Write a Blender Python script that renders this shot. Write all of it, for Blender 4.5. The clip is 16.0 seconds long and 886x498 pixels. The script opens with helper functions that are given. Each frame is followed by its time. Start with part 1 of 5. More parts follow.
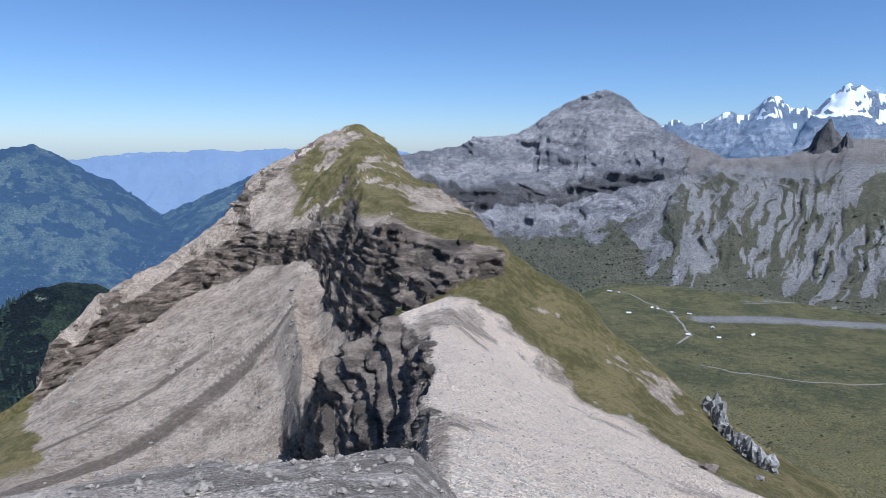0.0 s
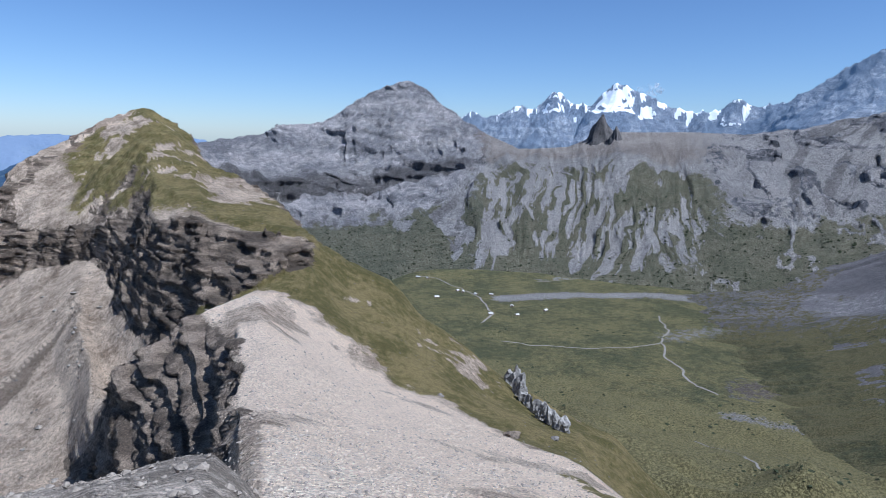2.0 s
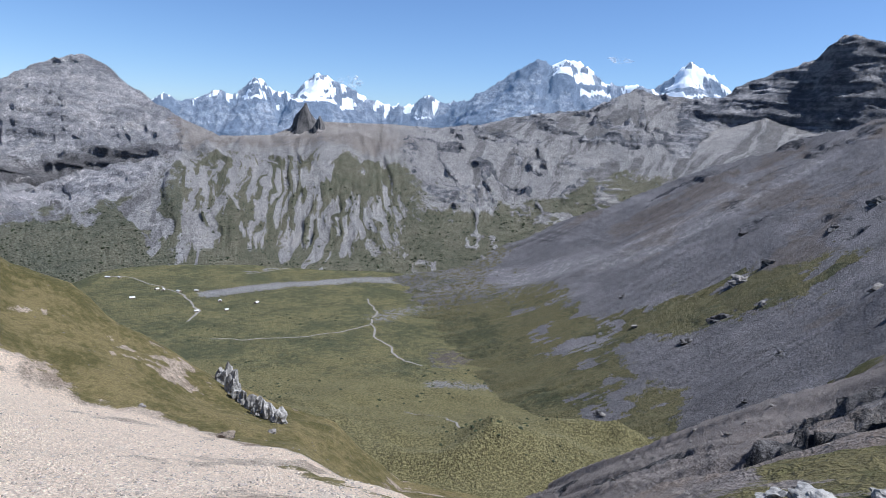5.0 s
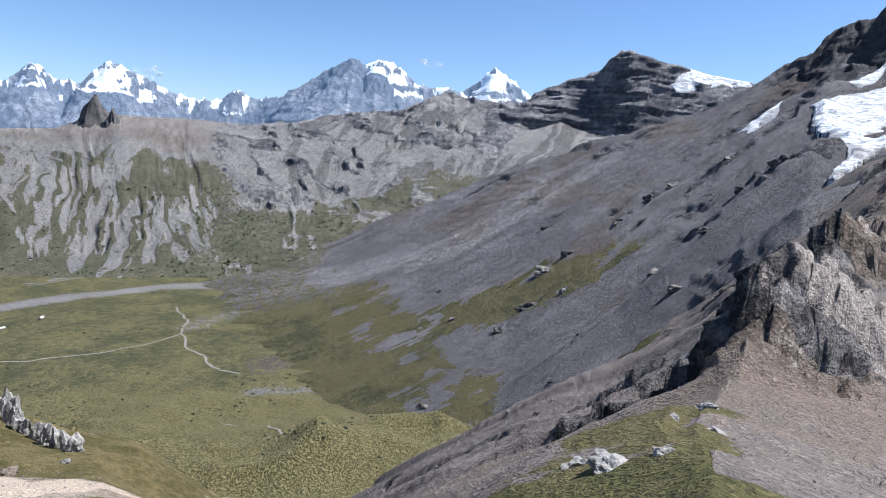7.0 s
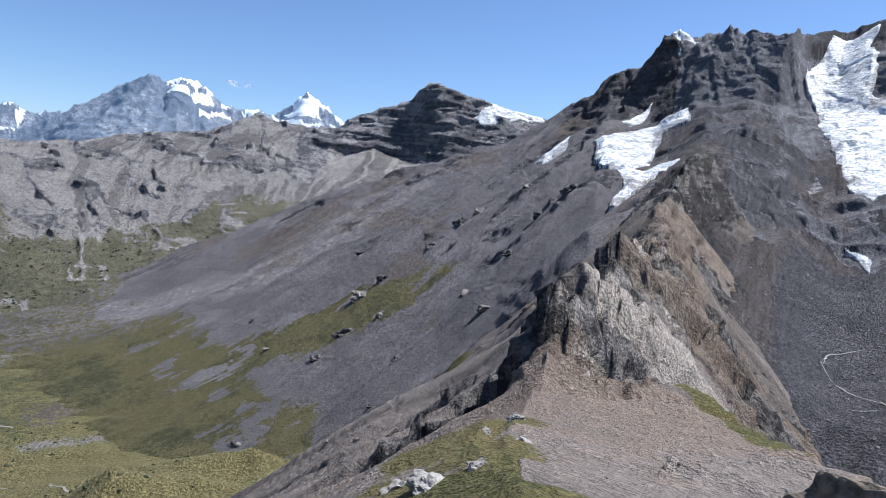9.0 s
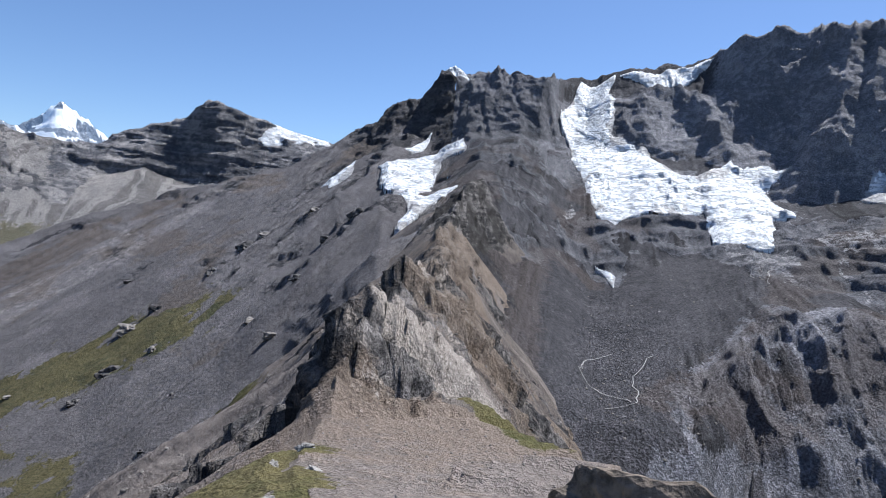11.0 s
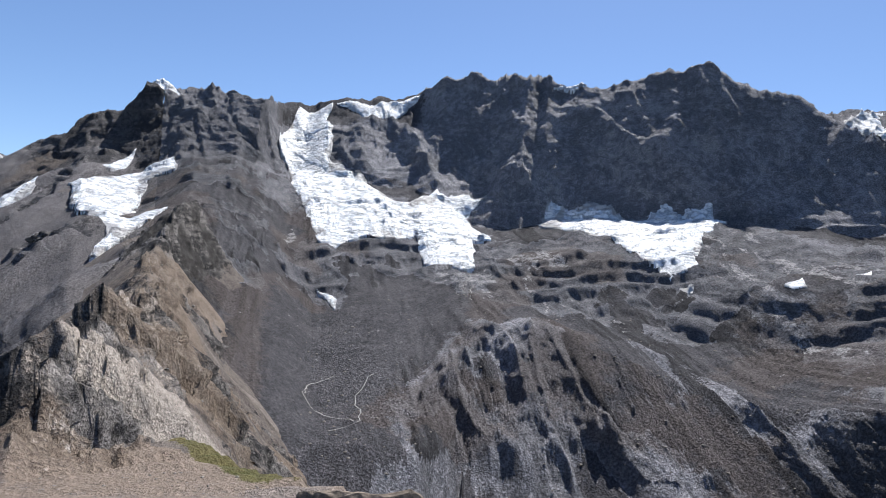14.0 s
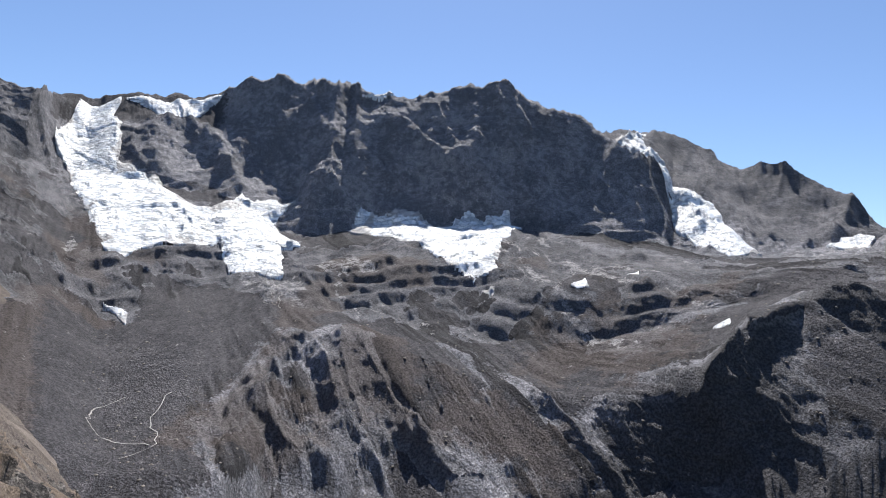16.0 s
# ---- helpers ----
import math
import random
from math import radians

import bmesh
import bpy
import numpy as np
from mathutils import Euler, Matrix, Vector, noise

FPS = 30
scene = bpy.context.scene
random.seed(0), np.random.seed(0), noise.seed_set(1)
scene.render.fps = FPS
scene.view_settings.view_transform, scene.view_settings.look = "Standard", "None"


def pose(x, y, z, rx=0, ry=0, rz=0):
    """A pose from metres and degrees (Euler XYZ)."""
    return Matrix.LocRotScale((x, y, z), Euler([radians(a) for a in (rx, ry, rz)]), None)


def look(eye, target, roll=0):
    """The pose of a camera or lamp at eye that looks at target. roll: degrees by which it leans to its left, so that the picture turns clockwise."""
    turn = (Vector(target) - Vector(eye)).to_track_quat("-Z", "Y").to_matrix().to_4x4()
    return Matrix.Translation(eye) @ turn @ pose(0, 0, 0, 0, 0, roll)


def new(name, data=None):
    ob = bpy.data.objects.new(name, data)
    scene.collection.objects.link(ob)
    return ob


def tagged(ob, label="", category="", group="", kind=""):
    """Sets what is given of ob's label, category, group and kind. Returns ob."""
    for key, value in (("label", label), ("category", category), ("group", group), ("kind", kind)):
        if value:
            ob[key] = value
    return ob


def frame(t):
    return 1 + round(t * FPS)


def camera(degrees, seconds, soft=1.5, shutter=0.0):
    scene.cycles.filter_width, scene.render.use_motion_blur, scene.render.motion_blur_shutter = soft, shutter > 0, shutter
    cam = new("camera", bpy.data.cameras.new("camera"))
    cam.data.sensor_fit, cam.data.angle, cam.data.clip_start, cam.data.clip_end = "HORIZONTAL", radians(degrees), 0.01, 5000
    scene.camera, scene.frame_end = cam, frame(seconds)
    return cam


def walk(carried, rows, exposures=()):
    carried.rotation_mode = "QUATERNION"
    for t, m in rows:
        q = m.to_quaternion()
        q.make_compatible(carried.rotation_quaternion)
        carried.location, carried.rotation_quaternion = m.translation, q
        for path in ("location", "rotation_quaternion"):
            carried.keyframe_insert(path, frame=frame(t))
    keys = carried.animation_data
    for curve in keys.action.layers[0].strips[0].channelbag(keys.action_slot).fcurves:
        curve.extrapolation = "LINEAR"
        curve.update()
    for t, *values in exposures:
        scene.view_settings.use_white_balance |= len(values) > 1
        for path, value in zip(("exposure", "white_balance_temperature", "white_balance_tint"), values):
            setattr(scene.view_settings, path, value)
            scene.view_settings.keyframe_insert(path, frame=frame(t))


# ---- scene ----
cam = camera(69.0, 16.0, soft=0.6)
EYE = 540.0
# seconds, yaw, pitch, roll
TURNS = [
    (0.0, 0.08, -9.12, -0.49),
    (0.5, -4.31, -9.29, -0.76),
    (1.0, -8.34, -9.51, -0.94),
    (1.5, -12.68, -9.71, -1.09),
    (2.0, -16.81, -9.82, -1.22),
    (2.5, -21.15, -9.91, -1.56),
    (3.0, -25.52, -9.94, -1.72),
    (3.5, -29.58, -9.94, -1.84),
    (4.0, -33.92, -9.91, -2.17),
    (6.5, -54.33, -9.42, -3.72),
    (7.0, -58.35, -9.03, -3.80),
    (7.5, -62.17, -8.39, -4.08),
    (8.0, -66.26, -7.46, -4.39),
    (8.5, -70.23, -6.50, -4.56),
    (9.0, -74.66, -5.56, -4.76),
    (9.5, -79.37, -4.66, -4.78),
    (12.0, -101.91, -0.09, -5.17),
    (12.5, -105.75, 0.64, -5.08),
    (13.0, -109.89, 1.27, -4.77),
    (13.5, -114.06, 1.80, -4.38),
    (14.0, -117.93, 2.22, -3.99),
    (14.5, -122.11, 2.66, -3.56),
    (15.0, -126.01, 3.02, -3.20),
    (15.5, -130.25, 3.34, -2.96),
    (16.0, -134.64, 3.70, -2.53),
]
# held at arm's length: the lens swings on a half-metre circle round the body
walk(cam, [(t, pose(-0.5 * math.sin(radians(yaw)), 0.5 * math.cos(radians(yaw)), EYE, 90 + pitch, roll, yaw)) for t, yaw, pitch, roll in TURNS],
     [(0.0, 0.34, 5200, 10), (3.5, 0.41, 5350, 10), (7.0, 0.8, 5800, 10), (9.5, 0.72, 5850, 10), (12.5, 0.69, 6000, 10), (16.0, 0.9, 6400, 10)])

# ---------------------------------------------------------------- light
SUN_AZ, SUN_EL = 136.0, 56.0
world = bpy.data.worlds.new("sky")
scene.world = world
world.use_nodes = True
wn = world.node_tree.nodes
sky = wn.new("ShaderNodeTexSky")
sky.sky_type = "NISHITA"
sky.sun_disc = False
sky.sun_elevation = radians(SUN_EL)
sky.sun_rotation = radians(SUN_AZ)
sky.altitude = 1800.0
sky.air_density = 1.0
sky.dust_density = 0.9
sky.ozone_density = 2.5
wn["Background"].inputs["Strength"].default_value = 0.078
blue = wn.new("ShaderNodeMix")
blue.data_type, blue.blend_type = "RGBA", "MULTIPLY"
blue.inputs[0].default_value = 1.0
blue.inputs[7].default_value = (0.94, 0.98, 1.05, 1.0)
world.node_tree.links.new(sky.outputs["Color"], blue.inputs[6])
world.node_tree.links.new(blue.outputs[2], wn["Background"].inputs["Color"])

sun = new("sun", bpy.data.lights.new("sun", "SUN"))
sun.data.energy = 5.0
sun.data.angle = radians(0.53)
sun.data.color = (1.0, 0.95, 0.88)
sun.matrix_world = look((0, 0, 3000), (-math.sin(radians(SUN_AZ)) * math.cos(radians(SUN_EL)), -math.cos(radians(SUN_AZ)) * math.cos(radians(SUN_EL)), 3000 - math.sin(radians(SUN_EL))))

# ---------------------------------------------------------------- materials
class Nodes:
    """Short hand for a node tree."""

    def __init__(self, name):
        self.mat = bpy.data.materials.new(name)
        self.mat.use_nodes = True
        self.tree = self.mat.node_tree
        self.bsdf = self.tree.nodes["Principled BSDF"]
        self.geo = self.tree.nodes.new("ShaderNodeNewGeometry")

    def node(self, kind, **inputs):
        n = self.tree.nodes.new(kind)
        for key, value in inputs.items():
            self.put(n, key.replace("_", " "), value)
        return n

    def put(self, n, key, value):
        if isinstance(value, bpy.types.NodeSocket):
            self.tree.links.new(value, n.inputs[key])
        else:
            n.inputs[key].default_value = value

    def noise(self, size, detail=5.0, rough=0.6, stretch=None):
        vec = self.geo.outputs["Position"]
        if stretch:
            m = self.node("ShaderNodeMapping", Vector=vec)
            m.inputs["Scale"].default_value = stretch
            vec = m.outputs["Vector"]
        n = self.node("ShaderNodeTexNoise", Vector=vec, Scale=1.0 / size, Detail=detail, Roughness=rough)
        return n.outputs["Fac"]

    def attr(self, name):
        n = self.tree.nodes.new("ShaderNodeAttribute")
        n.attribute_name = name
        return n.outputs["Fac"]

    def math(self, op, a, b=0.0, c=0.0):
        n = self.tree.nodes.new("ShaderNodeMath")
        n.operation = op
        for i, v in enumerate((a, b, c)):
            if isinstance(v, bpy.types.NodeSocket):
                self.tree.links.new(v, n.inputs[i])
            else:
                n.inputs[i].default_value = v
        return n.outputs[0]

    def step(self, value, lo, hi):
        n = self.tree.nodes.new("ShaderNodeMapRange")
        n.interpolation_type = "SMOOTHSTEP"
        self.put(n, "Value", value)
        n.inputs["From Min"].default_value, n.inputs["From Max"].default_value = lo, hi
        return n.outputs["Result"]

    def mix(self, fac, a, b):
        n = self.tree.nodes.new("ShaderNodeMix")
        n.data_type = "RGBA"
        for i, v in ((0, fac), (6, a), (7, b)):
            if isinstance(v, bpy.types.NodeSocket):
                self.tree.links.new(v, n.inputs[i])
            else:
                n.inputs[i].default_value = v if i == 0 else (*v, 1.0)
        return n.outputs[2]

    def scale(self, colour, by):
        n = self.tree.nodes.new("ShaderNodeVectorMath")
        n.operation = "SCALE"
        self.put(n, "Vector", colour)
        self.put(n, "Scale", by)
        return n.outputs[0]

    def finish(self, colour, rough, height=None, distance=1.0, strength=1.0, spec=0.2):
        self.put(self.bsdf, "Base Color", colour)
        self.put(self.bsdf, "Roughness", rough)
        self.put(self.bsdf, "Specular IOR Level", spec)
        if height is not None:
            b = self.node("ShaderNodeBump", Height=height, Distance=distance, Strength=strength)
            self.put(self.bsdf, "Normal", b.outputs["Normal"])
        return self.mat


def terrain(name, grain, rock, rock_dark, scree, scree_light, grass, grass_dry, bed=30.0, relief=0.5, haze_glow=None, bedmix=0.5, cracks=0.75, speckle=1.0, brown=(0.17, 0.115, 0.08), chalk=(0.46, 0.43, 0.40), grit=1.0):
    """Rock, loose scree, turf and snow, blended by what the ground carries at each place. grain: metres of the finest mottling."""
    n = Nodes(name)
    fine, mid, wide = n.noise(grain, 4, 0.65), n.noise(grain * 5, 5, 0.6), n.noise(grain * 32, 4, 0.55)
    beds = n.noise(bed, 4, 0.6, stretch=(0.12, 0.12, 1.0))
    speck = n.step(n.noise(grain * 1.7, 4, 0.8), 0.52, 0.62)
    r = n.mix(n.step(n.math("ADD", n.math("MULTIPLY", n.math("ADD", n.math("MULTIPLY", mid, 1.0 - bedmix), n.math("MULTIPLY", beds, bedmix)), 0.65), n.math("MULTIPLY", wide, 0.35)), 0.44, 0.60), rock_dark, rock)
    r = n.mix(n.math("MULTIPLY", n.step(fine, 0.5, 0.75), 0.45), r, tuple(min(1.0, 1.35 * c) for c in rock))
    crack = n.math("ABSOLUTE", n.math("SUBTRACT", n.noise(grain * 3, 4, 0.7, stretch=(1.0, 1.0, 0.6)), 0.5))
    r = n.mix(n.math("MULTIPLY", n.step(crack, 0.03, 0.0), cracks), r, tuple(0.4 * c for c in rock_dark))
    # darkens rock: dark beds, and shade painted into gorge, clefts and recesses
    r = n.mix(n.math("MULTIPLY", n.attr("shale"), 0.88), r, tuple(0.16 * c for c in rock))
    s = n.mix(n.step(n.math("ADD", n.math("ADD", n.math("MULTIPLY", wide, 0.4), n.math("MULTIPLY", mid, 0.4)), n.math("MULTIPLY", fine, 0.2)), 0.38, 0.6), scree, scree_light)
    s = n.mix(n.math("MULTIPLY", speck, 0.75 * speckle), s, tuple(0.36 * c for c in scree))
    s = n.mix(n.math("MULTIPLY", n.step(n.noise(grain * 1.1, 4, 0.8), 0.56, 0.66), 0.65 * speckle), s, tuple(min(1.0, 1.5 * c) for c in scree_light))
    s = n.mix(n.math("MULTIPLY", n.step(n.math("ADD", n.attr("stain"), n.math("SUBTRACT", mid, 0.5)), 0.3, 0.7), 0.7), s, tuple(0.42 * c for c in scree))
    s = n.mix(n.math("MULTIPLY", n.step(n.attr("tone"), 0.2, 0.9), 0.75), s, tuple(min(1.0, 1.4 * c) for c in scree_light))
    g = n.mix(n.step(n.math("ADD", n.math("ADD", n.math("MULTIPLY", wide, 0.5), n.math("MULTIPLY", mid, 0.5)), n.math("MULTIPLY", n.attr("dry"), 0.3)), 0.4, 0.6), grass, grass_dry)
    g = n.mix(n.math("MULTIPLY", n.step(fine, 0.48, 0.7), 0.5), g, tuple(0.6 * c for c in grass))
    ragged = n.math("MULTIPLY", n.math("ADD", n.math("SUBTRACT", mid, 0.5), n.math("MULTIPLY", n.math("SUBTRACT", fine, 0.5), 0.7)), 1.3)
    col = n.mix(n.step(n.math("ADD", n.attr("scree"), ragged), 0.4, 0.6), r, s)
    col = n.mix(n.math("MULTIPLY", n.step(n.math("ADD", n.attr("warm"), ragged), 0.3, 0.8), 0.6), col, brown)
    col = n.mix(n.math("MULTIPLY", n.step(n.math("ADD", n.attr("chalk"), n.math("MULTIPLY", ragged, 1.4)), 0.35, 0.6), 0.85), col, n.mix(speck, chalk, tuple(0.55 * c for c in chalk)))
    turf = n.step(n.math("ADD", n.attr("grass"), ragged), 0.4, 0.6)
    col = n.mix(turf, col, g)
    snow = n.step(n.math("ADD", n.attr("snow"), n.math("MULTIPLY", ragged, 0.6)), 0.45, 0.55)
    col = n.mix(snow, col, (0.84, 0.86, 0.88))
    # stones, tufts and chips: the finest light and dark
    chips = n.step(n.noise(grain * 0.9, 3, 0.75), 0.36, 0.64)
    col = n.mix(n.math("SUBTRACT", 1.0, snow), col, n.scale(col, n.math("ADD", 1.0 - 0.33 * grit, n.math("MULTIPLY", chips, 0.95 * grit))))
    height = n.math("ADD", n.math("ADD", n.math("MULTIPLY", mid, 2.0), fine), n.math("MULTIPLY", chips, 0.7 * grit))
    height = n.math("MULTIPLY", height, n.math("SUBTRACT", 1.0, n.math("MULTIPLY", snow, 0.85)))
    rough = n.math("SUBTRACT", 0.95, n.math("MULTIPLY", snow, 0.3))
    # haze of the distance, painted in as emission
    if haze_glow:
        n.put(n.bsdf, "Emission Color", (*haze_glow, 1.0))
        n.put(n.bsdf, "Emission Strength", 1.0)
    return n.finish(col, rough, height, grain * relief, 1.0)


M_NEAR = terrain("ridge_rock", 0.5, (0.44, 0.345, 0.26), (0.135, 0.105, 0.08), (0.265, 0.20, 0.145), (0.67, 0.54, 0.415), (0.138, 0.120, 0.042), (0.285, 0.225, 0.098), bed=1.8, relief=2.4, bedmix=0.8, grit=0.6, chalk=(0.82, 0.69, 0.55))
M_SUMMIT = terrain("summit_slabs", 0.035, (0.60, 0.51, 0.42), (0.24, 0.20, 0.16), (0.42, 0.345, 0.275), (0.56, 0.47, 0.38), (0.1, 0.09, 0.03), (0.2, 0.16, 0.06), bed=0.15, relief=1.5)
M_SOUTH = terrain("south_ridge_rock", 1.8, (0.23, 0.21, 0.198), (0.028, 0.027, 0.028), (0.100, 0.085, 0.077), (0.160, 0.136, 0.120), (0.075, 0.075, 0.024), (0.125, 0.105, 0.045), bed=8.0, relief=1.1, speckle=0.55, grit=0.45, brown=(0.205, 0.155, 0.115), chalk=(0.37, 0.325, 0.285))
M_FLANK = terrain("scree_slope", 3.0, (0.26, 0.245, 0.25), (0.06, 0.06, 0.068), (0.108, 0.102, 0.109), (0.172, 0.162, 0.167), (0.074, 0.08, 0.042), (0.15, 0.133, 0.066), bed=30.0, relief=2.6, speckle=0.8, brown=(0.16, 0.13, 0.11), chalk=(0.36, 0.34, 0.335))
M_WALL = terrain("glacier_wall_rock", 4.0, (0.31, 0.305, 0.33), (0.16, 0.162, 0.18), (0.05, 0.049, 0.056), (0.088, 0.085, 0.093), (0.075, 0.077, 0.026), (0.11, 0.095, 0.042), bed=70.0, relief=1.1, bedmix=0.2, cracks=0.12, speckle=0.35, brown=(0.095, 0.078, 0.072), chalk=(0.34, 0.33, 0.335))
M_MID = terrain("limestone_massif_rock", 6.0, (0.62, 0.58, 0.57), (0.27, 0.265, 0.28), (0.30, 0.287, 0.288), (0.43, 0.41, 0.405), (0.14, 0.142, 0.10), (0.20, 0.19, 0.135), bed=90.0, relief=3.0)
M_KARST = terrain("karst_slope_rock", 4.5, (0.51, 0.485, 0.485), (0.13, 0.135, 0.155), (0.30, 0.284, 0.28), (0.43, 0.405, 0.39), (0.148, 0.146, 0.098), (0.21, 0.195, 0.138), bed=22.0, relief=3.0, brown=(0.29, 0.24, 0.195))
# the next three stand in for haze with bluish colours and emission
M_FAR = terrain("far_range_rock_haze", 9.0, (0.42, 0.44, 0.48), (0.20, 0.225, 0.27), (0.34, 0.36, 0.40), (0.38, 0.40, 0.44), (0.19, 0.22, 0.27), (0.22, 0.25, 0.30), bed=50.0, relief=2.0, grit=0.5, haze_glow=(0.022, 0.042, 0.075))
M_VALLEY = terrain("valley_woods_haze", 11.0, (0.022, 0.036, 0.05), (0.014, 0.026, 0.04), (0.03, 0.045, 0.055), (0.055, 0.07, 0.072), (0.018, 0.032, 0.04), (0.11, 0.135, 0.09), bed=60.0, relief=1.5, haze_glow=(0.04, 0.072, 0.13))
M_HAZE = terrain("haze_mountain", 20.0, (0.10, 0.12, 0.16), (0.09, 0.11, 0.15), (0.10, 0.12, 0.16), (0.10, 0.12, 0.16), (0.09, 0.11, 0.15), (0.10, 0.12, 0.15), bed=80.0, relief=0.1, cracks=0.0, grit=0.0, haze_glow=(0.085, 0.135, 0.225))
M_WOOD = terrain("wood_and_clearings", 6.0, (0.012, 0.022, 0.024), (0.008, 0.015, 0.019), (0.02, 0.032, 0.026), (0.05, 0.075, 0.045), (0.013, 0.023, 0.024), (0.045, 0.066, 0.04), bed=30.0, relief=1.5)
M_GROUND = terrain("alp_ground", 4.0, (0.22, 0.2, 0.18), (0.12, 0.115, 0.11), (0.16, 0.15, 0.145), (0.22, 0.21, 0.20), (0.070, 0.074, 0.037), (0.148, 0.130, 0.060), bed=20.0, relief=0.8, brown=(0.075, 0.055, 0.04))


def snow_ice():
    n = Nodes("glacier_ice")
    grain, wide = n.noise(4.0, 5, 0.7), n.noise(40.0, 5, 0.65)
    c = n.mix(n.step(wide, 0.4, 0.65), (0.88, 0.88, 0.88), (0.70, 0.74, 0.79))
    # crevasses across the flow, grey melt streaks along it
    split = n.math("ABSOLUTE", n.math("SUBTRACT", n.noise(30.0, 5, 0.7, stretch=(1.0, 0.35, 1.6)), 0.5))
    c = n.mix(n.math("MULTIPLY", n.step(split, 0.035, 0.0), 0.75), c, (0.30, 0.34, 0.40))
    c = n.mix(n.math("MULTIPLY", n.step(n.attr("rift"), 0.5, 0.7), 0.35), c, (0.48, 0.53, 0.60))
    streak = n.noise(22.0, 5, 0.7, stretch=(0.25, 1.0, 0.6))
    c = n.mix(n.math("MULTIPLY", n.step(n.math("ADD", n.attr("dirt"), n.math("SUBTRACT", streak, 0.5)), 0.45, 0.8), 0.75), c, (0.33, 0.31, 0.30))
    return n.finish(c, 0.6, n.math("ADD", n.math("ADD", grain, n.math("MULTIPLY", wide, 4.0)), n.math("MULTIPLY", n.step(split, 0.05, 0.0), -2.0)), 3.0, 0.9, 0.4)


M_ICE = snow_ice()


def plain(name, colour, dark, size, rough=0.85, relief=0.02, spec=0.3):
    n = Nodes(name)
    fac = n.math("ADD", n.math("MULTIPLY", n.noise(size, 4), 0.6), n.math("MULTIPLY", n.noise(size * 7, 3), 0.4))
    return n.finish(n.mix(n.step(fac, 0.35, 0.65), dark, colour), rough, fac, relief, 1.0, spec)

# ---------------------------------------------------------------- ground forms
def lattice(i, j, seed):
    h = (i.astype(np.int64) * 374761393 + j.astype(np.int64) * 668265263 + seed * 974634541) & 0xFFFFFFFF
    h = ((h ^ (h >> 13)) * 1274126177) & 0xFFFFFFFF
    return ((h ^ (h >> 16)) & 0xFFFF) / 32767.5 - 1.0


def value_noise(x, y, seed):
    i, j = np.floor(x), np.floor(y)
    u, v = x - i, y - j
    u, v = u * u * u * (u * (u * 6 - 15) + 10), v * v * v * (v * (v * 6 - 15) + 10)
    a, b = lattice(i, j, seed), lattice(i + 1, j, seed)
    c, d = lattice(i, j + 1, seed), lattice(i + 1, j + 1, seed)
    return (a + (b - a) * u) * (1 - v) + (c + (d - c) * u) * v


def fractal(x, y, size, octaves, seed, gain=0.5):
    """Soft hills, about -1 to 1."""
    total, amp, norm = 0.0, 1.0, 0.0
    for k in range(octaves):
        f = 2.03**k / size
        total = total + amp * value_noise(x * f + 17.3 * k, y * f - 9.1 * k, seed + k)
        norm, amp = norm + amp, amp * gain
    return total / norm


def crags(x, y, size, octaves, seed, gain=0.55):
    """Sharp crests, about 0 to 1."""
    total, amp, norm, keep = 0.0, 1.0, 0.0, 1.0
    for k in range(octaves):
        f = 2.03**k / size
        v = (1.0 - np.abs(value_noise(x * f + 11.7 * k, y * f + 5.3 * k, seed + k))) ** 2
        total = total + amp * v * keep
        keep = np.clip(v * 1.4, 0, 1)
        norm, amp = norm + amp, amp * gain
    return total / norm


def smooth(v, lo, hi):
    u = np.clip((v - lo) / (hi - lo), 0, 1)
    return u * u * (3 - 2 * u)


def along(x, y, pts):
    """Nearest place on a line of points (x, y, z): its height, run along the line, and distance, plus on the right-hand side."""
    best = np.full(x.shape, 1e12)
    z, run, side = np.zeros_like(x), np.zeros_like(x), np.ones_like(x)
    start = 0.0
    for a, b in zip(pts[:-1], pts[1:]):
        dx, dy = b[0] - a[0], b[1] - a[1]
        length = math.hypot(dx, dy)
        u = np.clip(((x - a[0]) * dx + (y - a[1]) * dy) / length**2, 0, 1)
        ex, ey = x - a[0] - u * dx, y - a[1] - u * dy
        d2 = ex * ex + ey * ey
        near = d2 < best
        best = np.where(near, d2, best)
        z = np.where(near, a[2] + u * (b[2] - a[2]), z)
        run = np.where(near, start + u * length, run)
        out = dx * ey - dy * ex > 0
        side = np.where(near, np.where(out, -1.0, 1.0), side)
        start += length
    return z, run, np.sqrt(best) * side


def crest(x, y, pts, fall, inward=False):
    """The upper envelope of the flanks that fall from each stretch of a line: height, run along the line and signed distance there.
    fall(d, run) gives the drop at a signed distance."""
    top = np.full(x.shape, -1e9)
    run, dist = np.zeros_like(x), np.zeros_like(x)
    start = 0.0
    for a, b in zip(pts[:-1], pts[1:]):
        dx, dy = b[0] - a[0], b[1] - a[1]
        length = math.hypot(dx, dy)
        u = np.clip(((x - a[0]) * dx + (y - a[1]) * dy) / length**2, 0, 1)
        px, py = a[0] + u * dx, a[1] + u * dy
        d = np.hypot(x - px, y - py)
        if inward:
            d = np.where((np.hypot(x, y) > np.hypot(px, py)) & (u > 0) & (u < 1), -d, d)
        else:
            d = np.where(dx * (y - py) - dy * (x - px) > 0, -d, d)
        at = start + u * length
        h = a[2] + u * (b[2] - a[2]) - fall(d, at)
        better = h > top
        top, run, dist = np.where(better, h, top), np.where(better, at, run), np.where(better, d, dist)
        start += length
    return top, run, dist


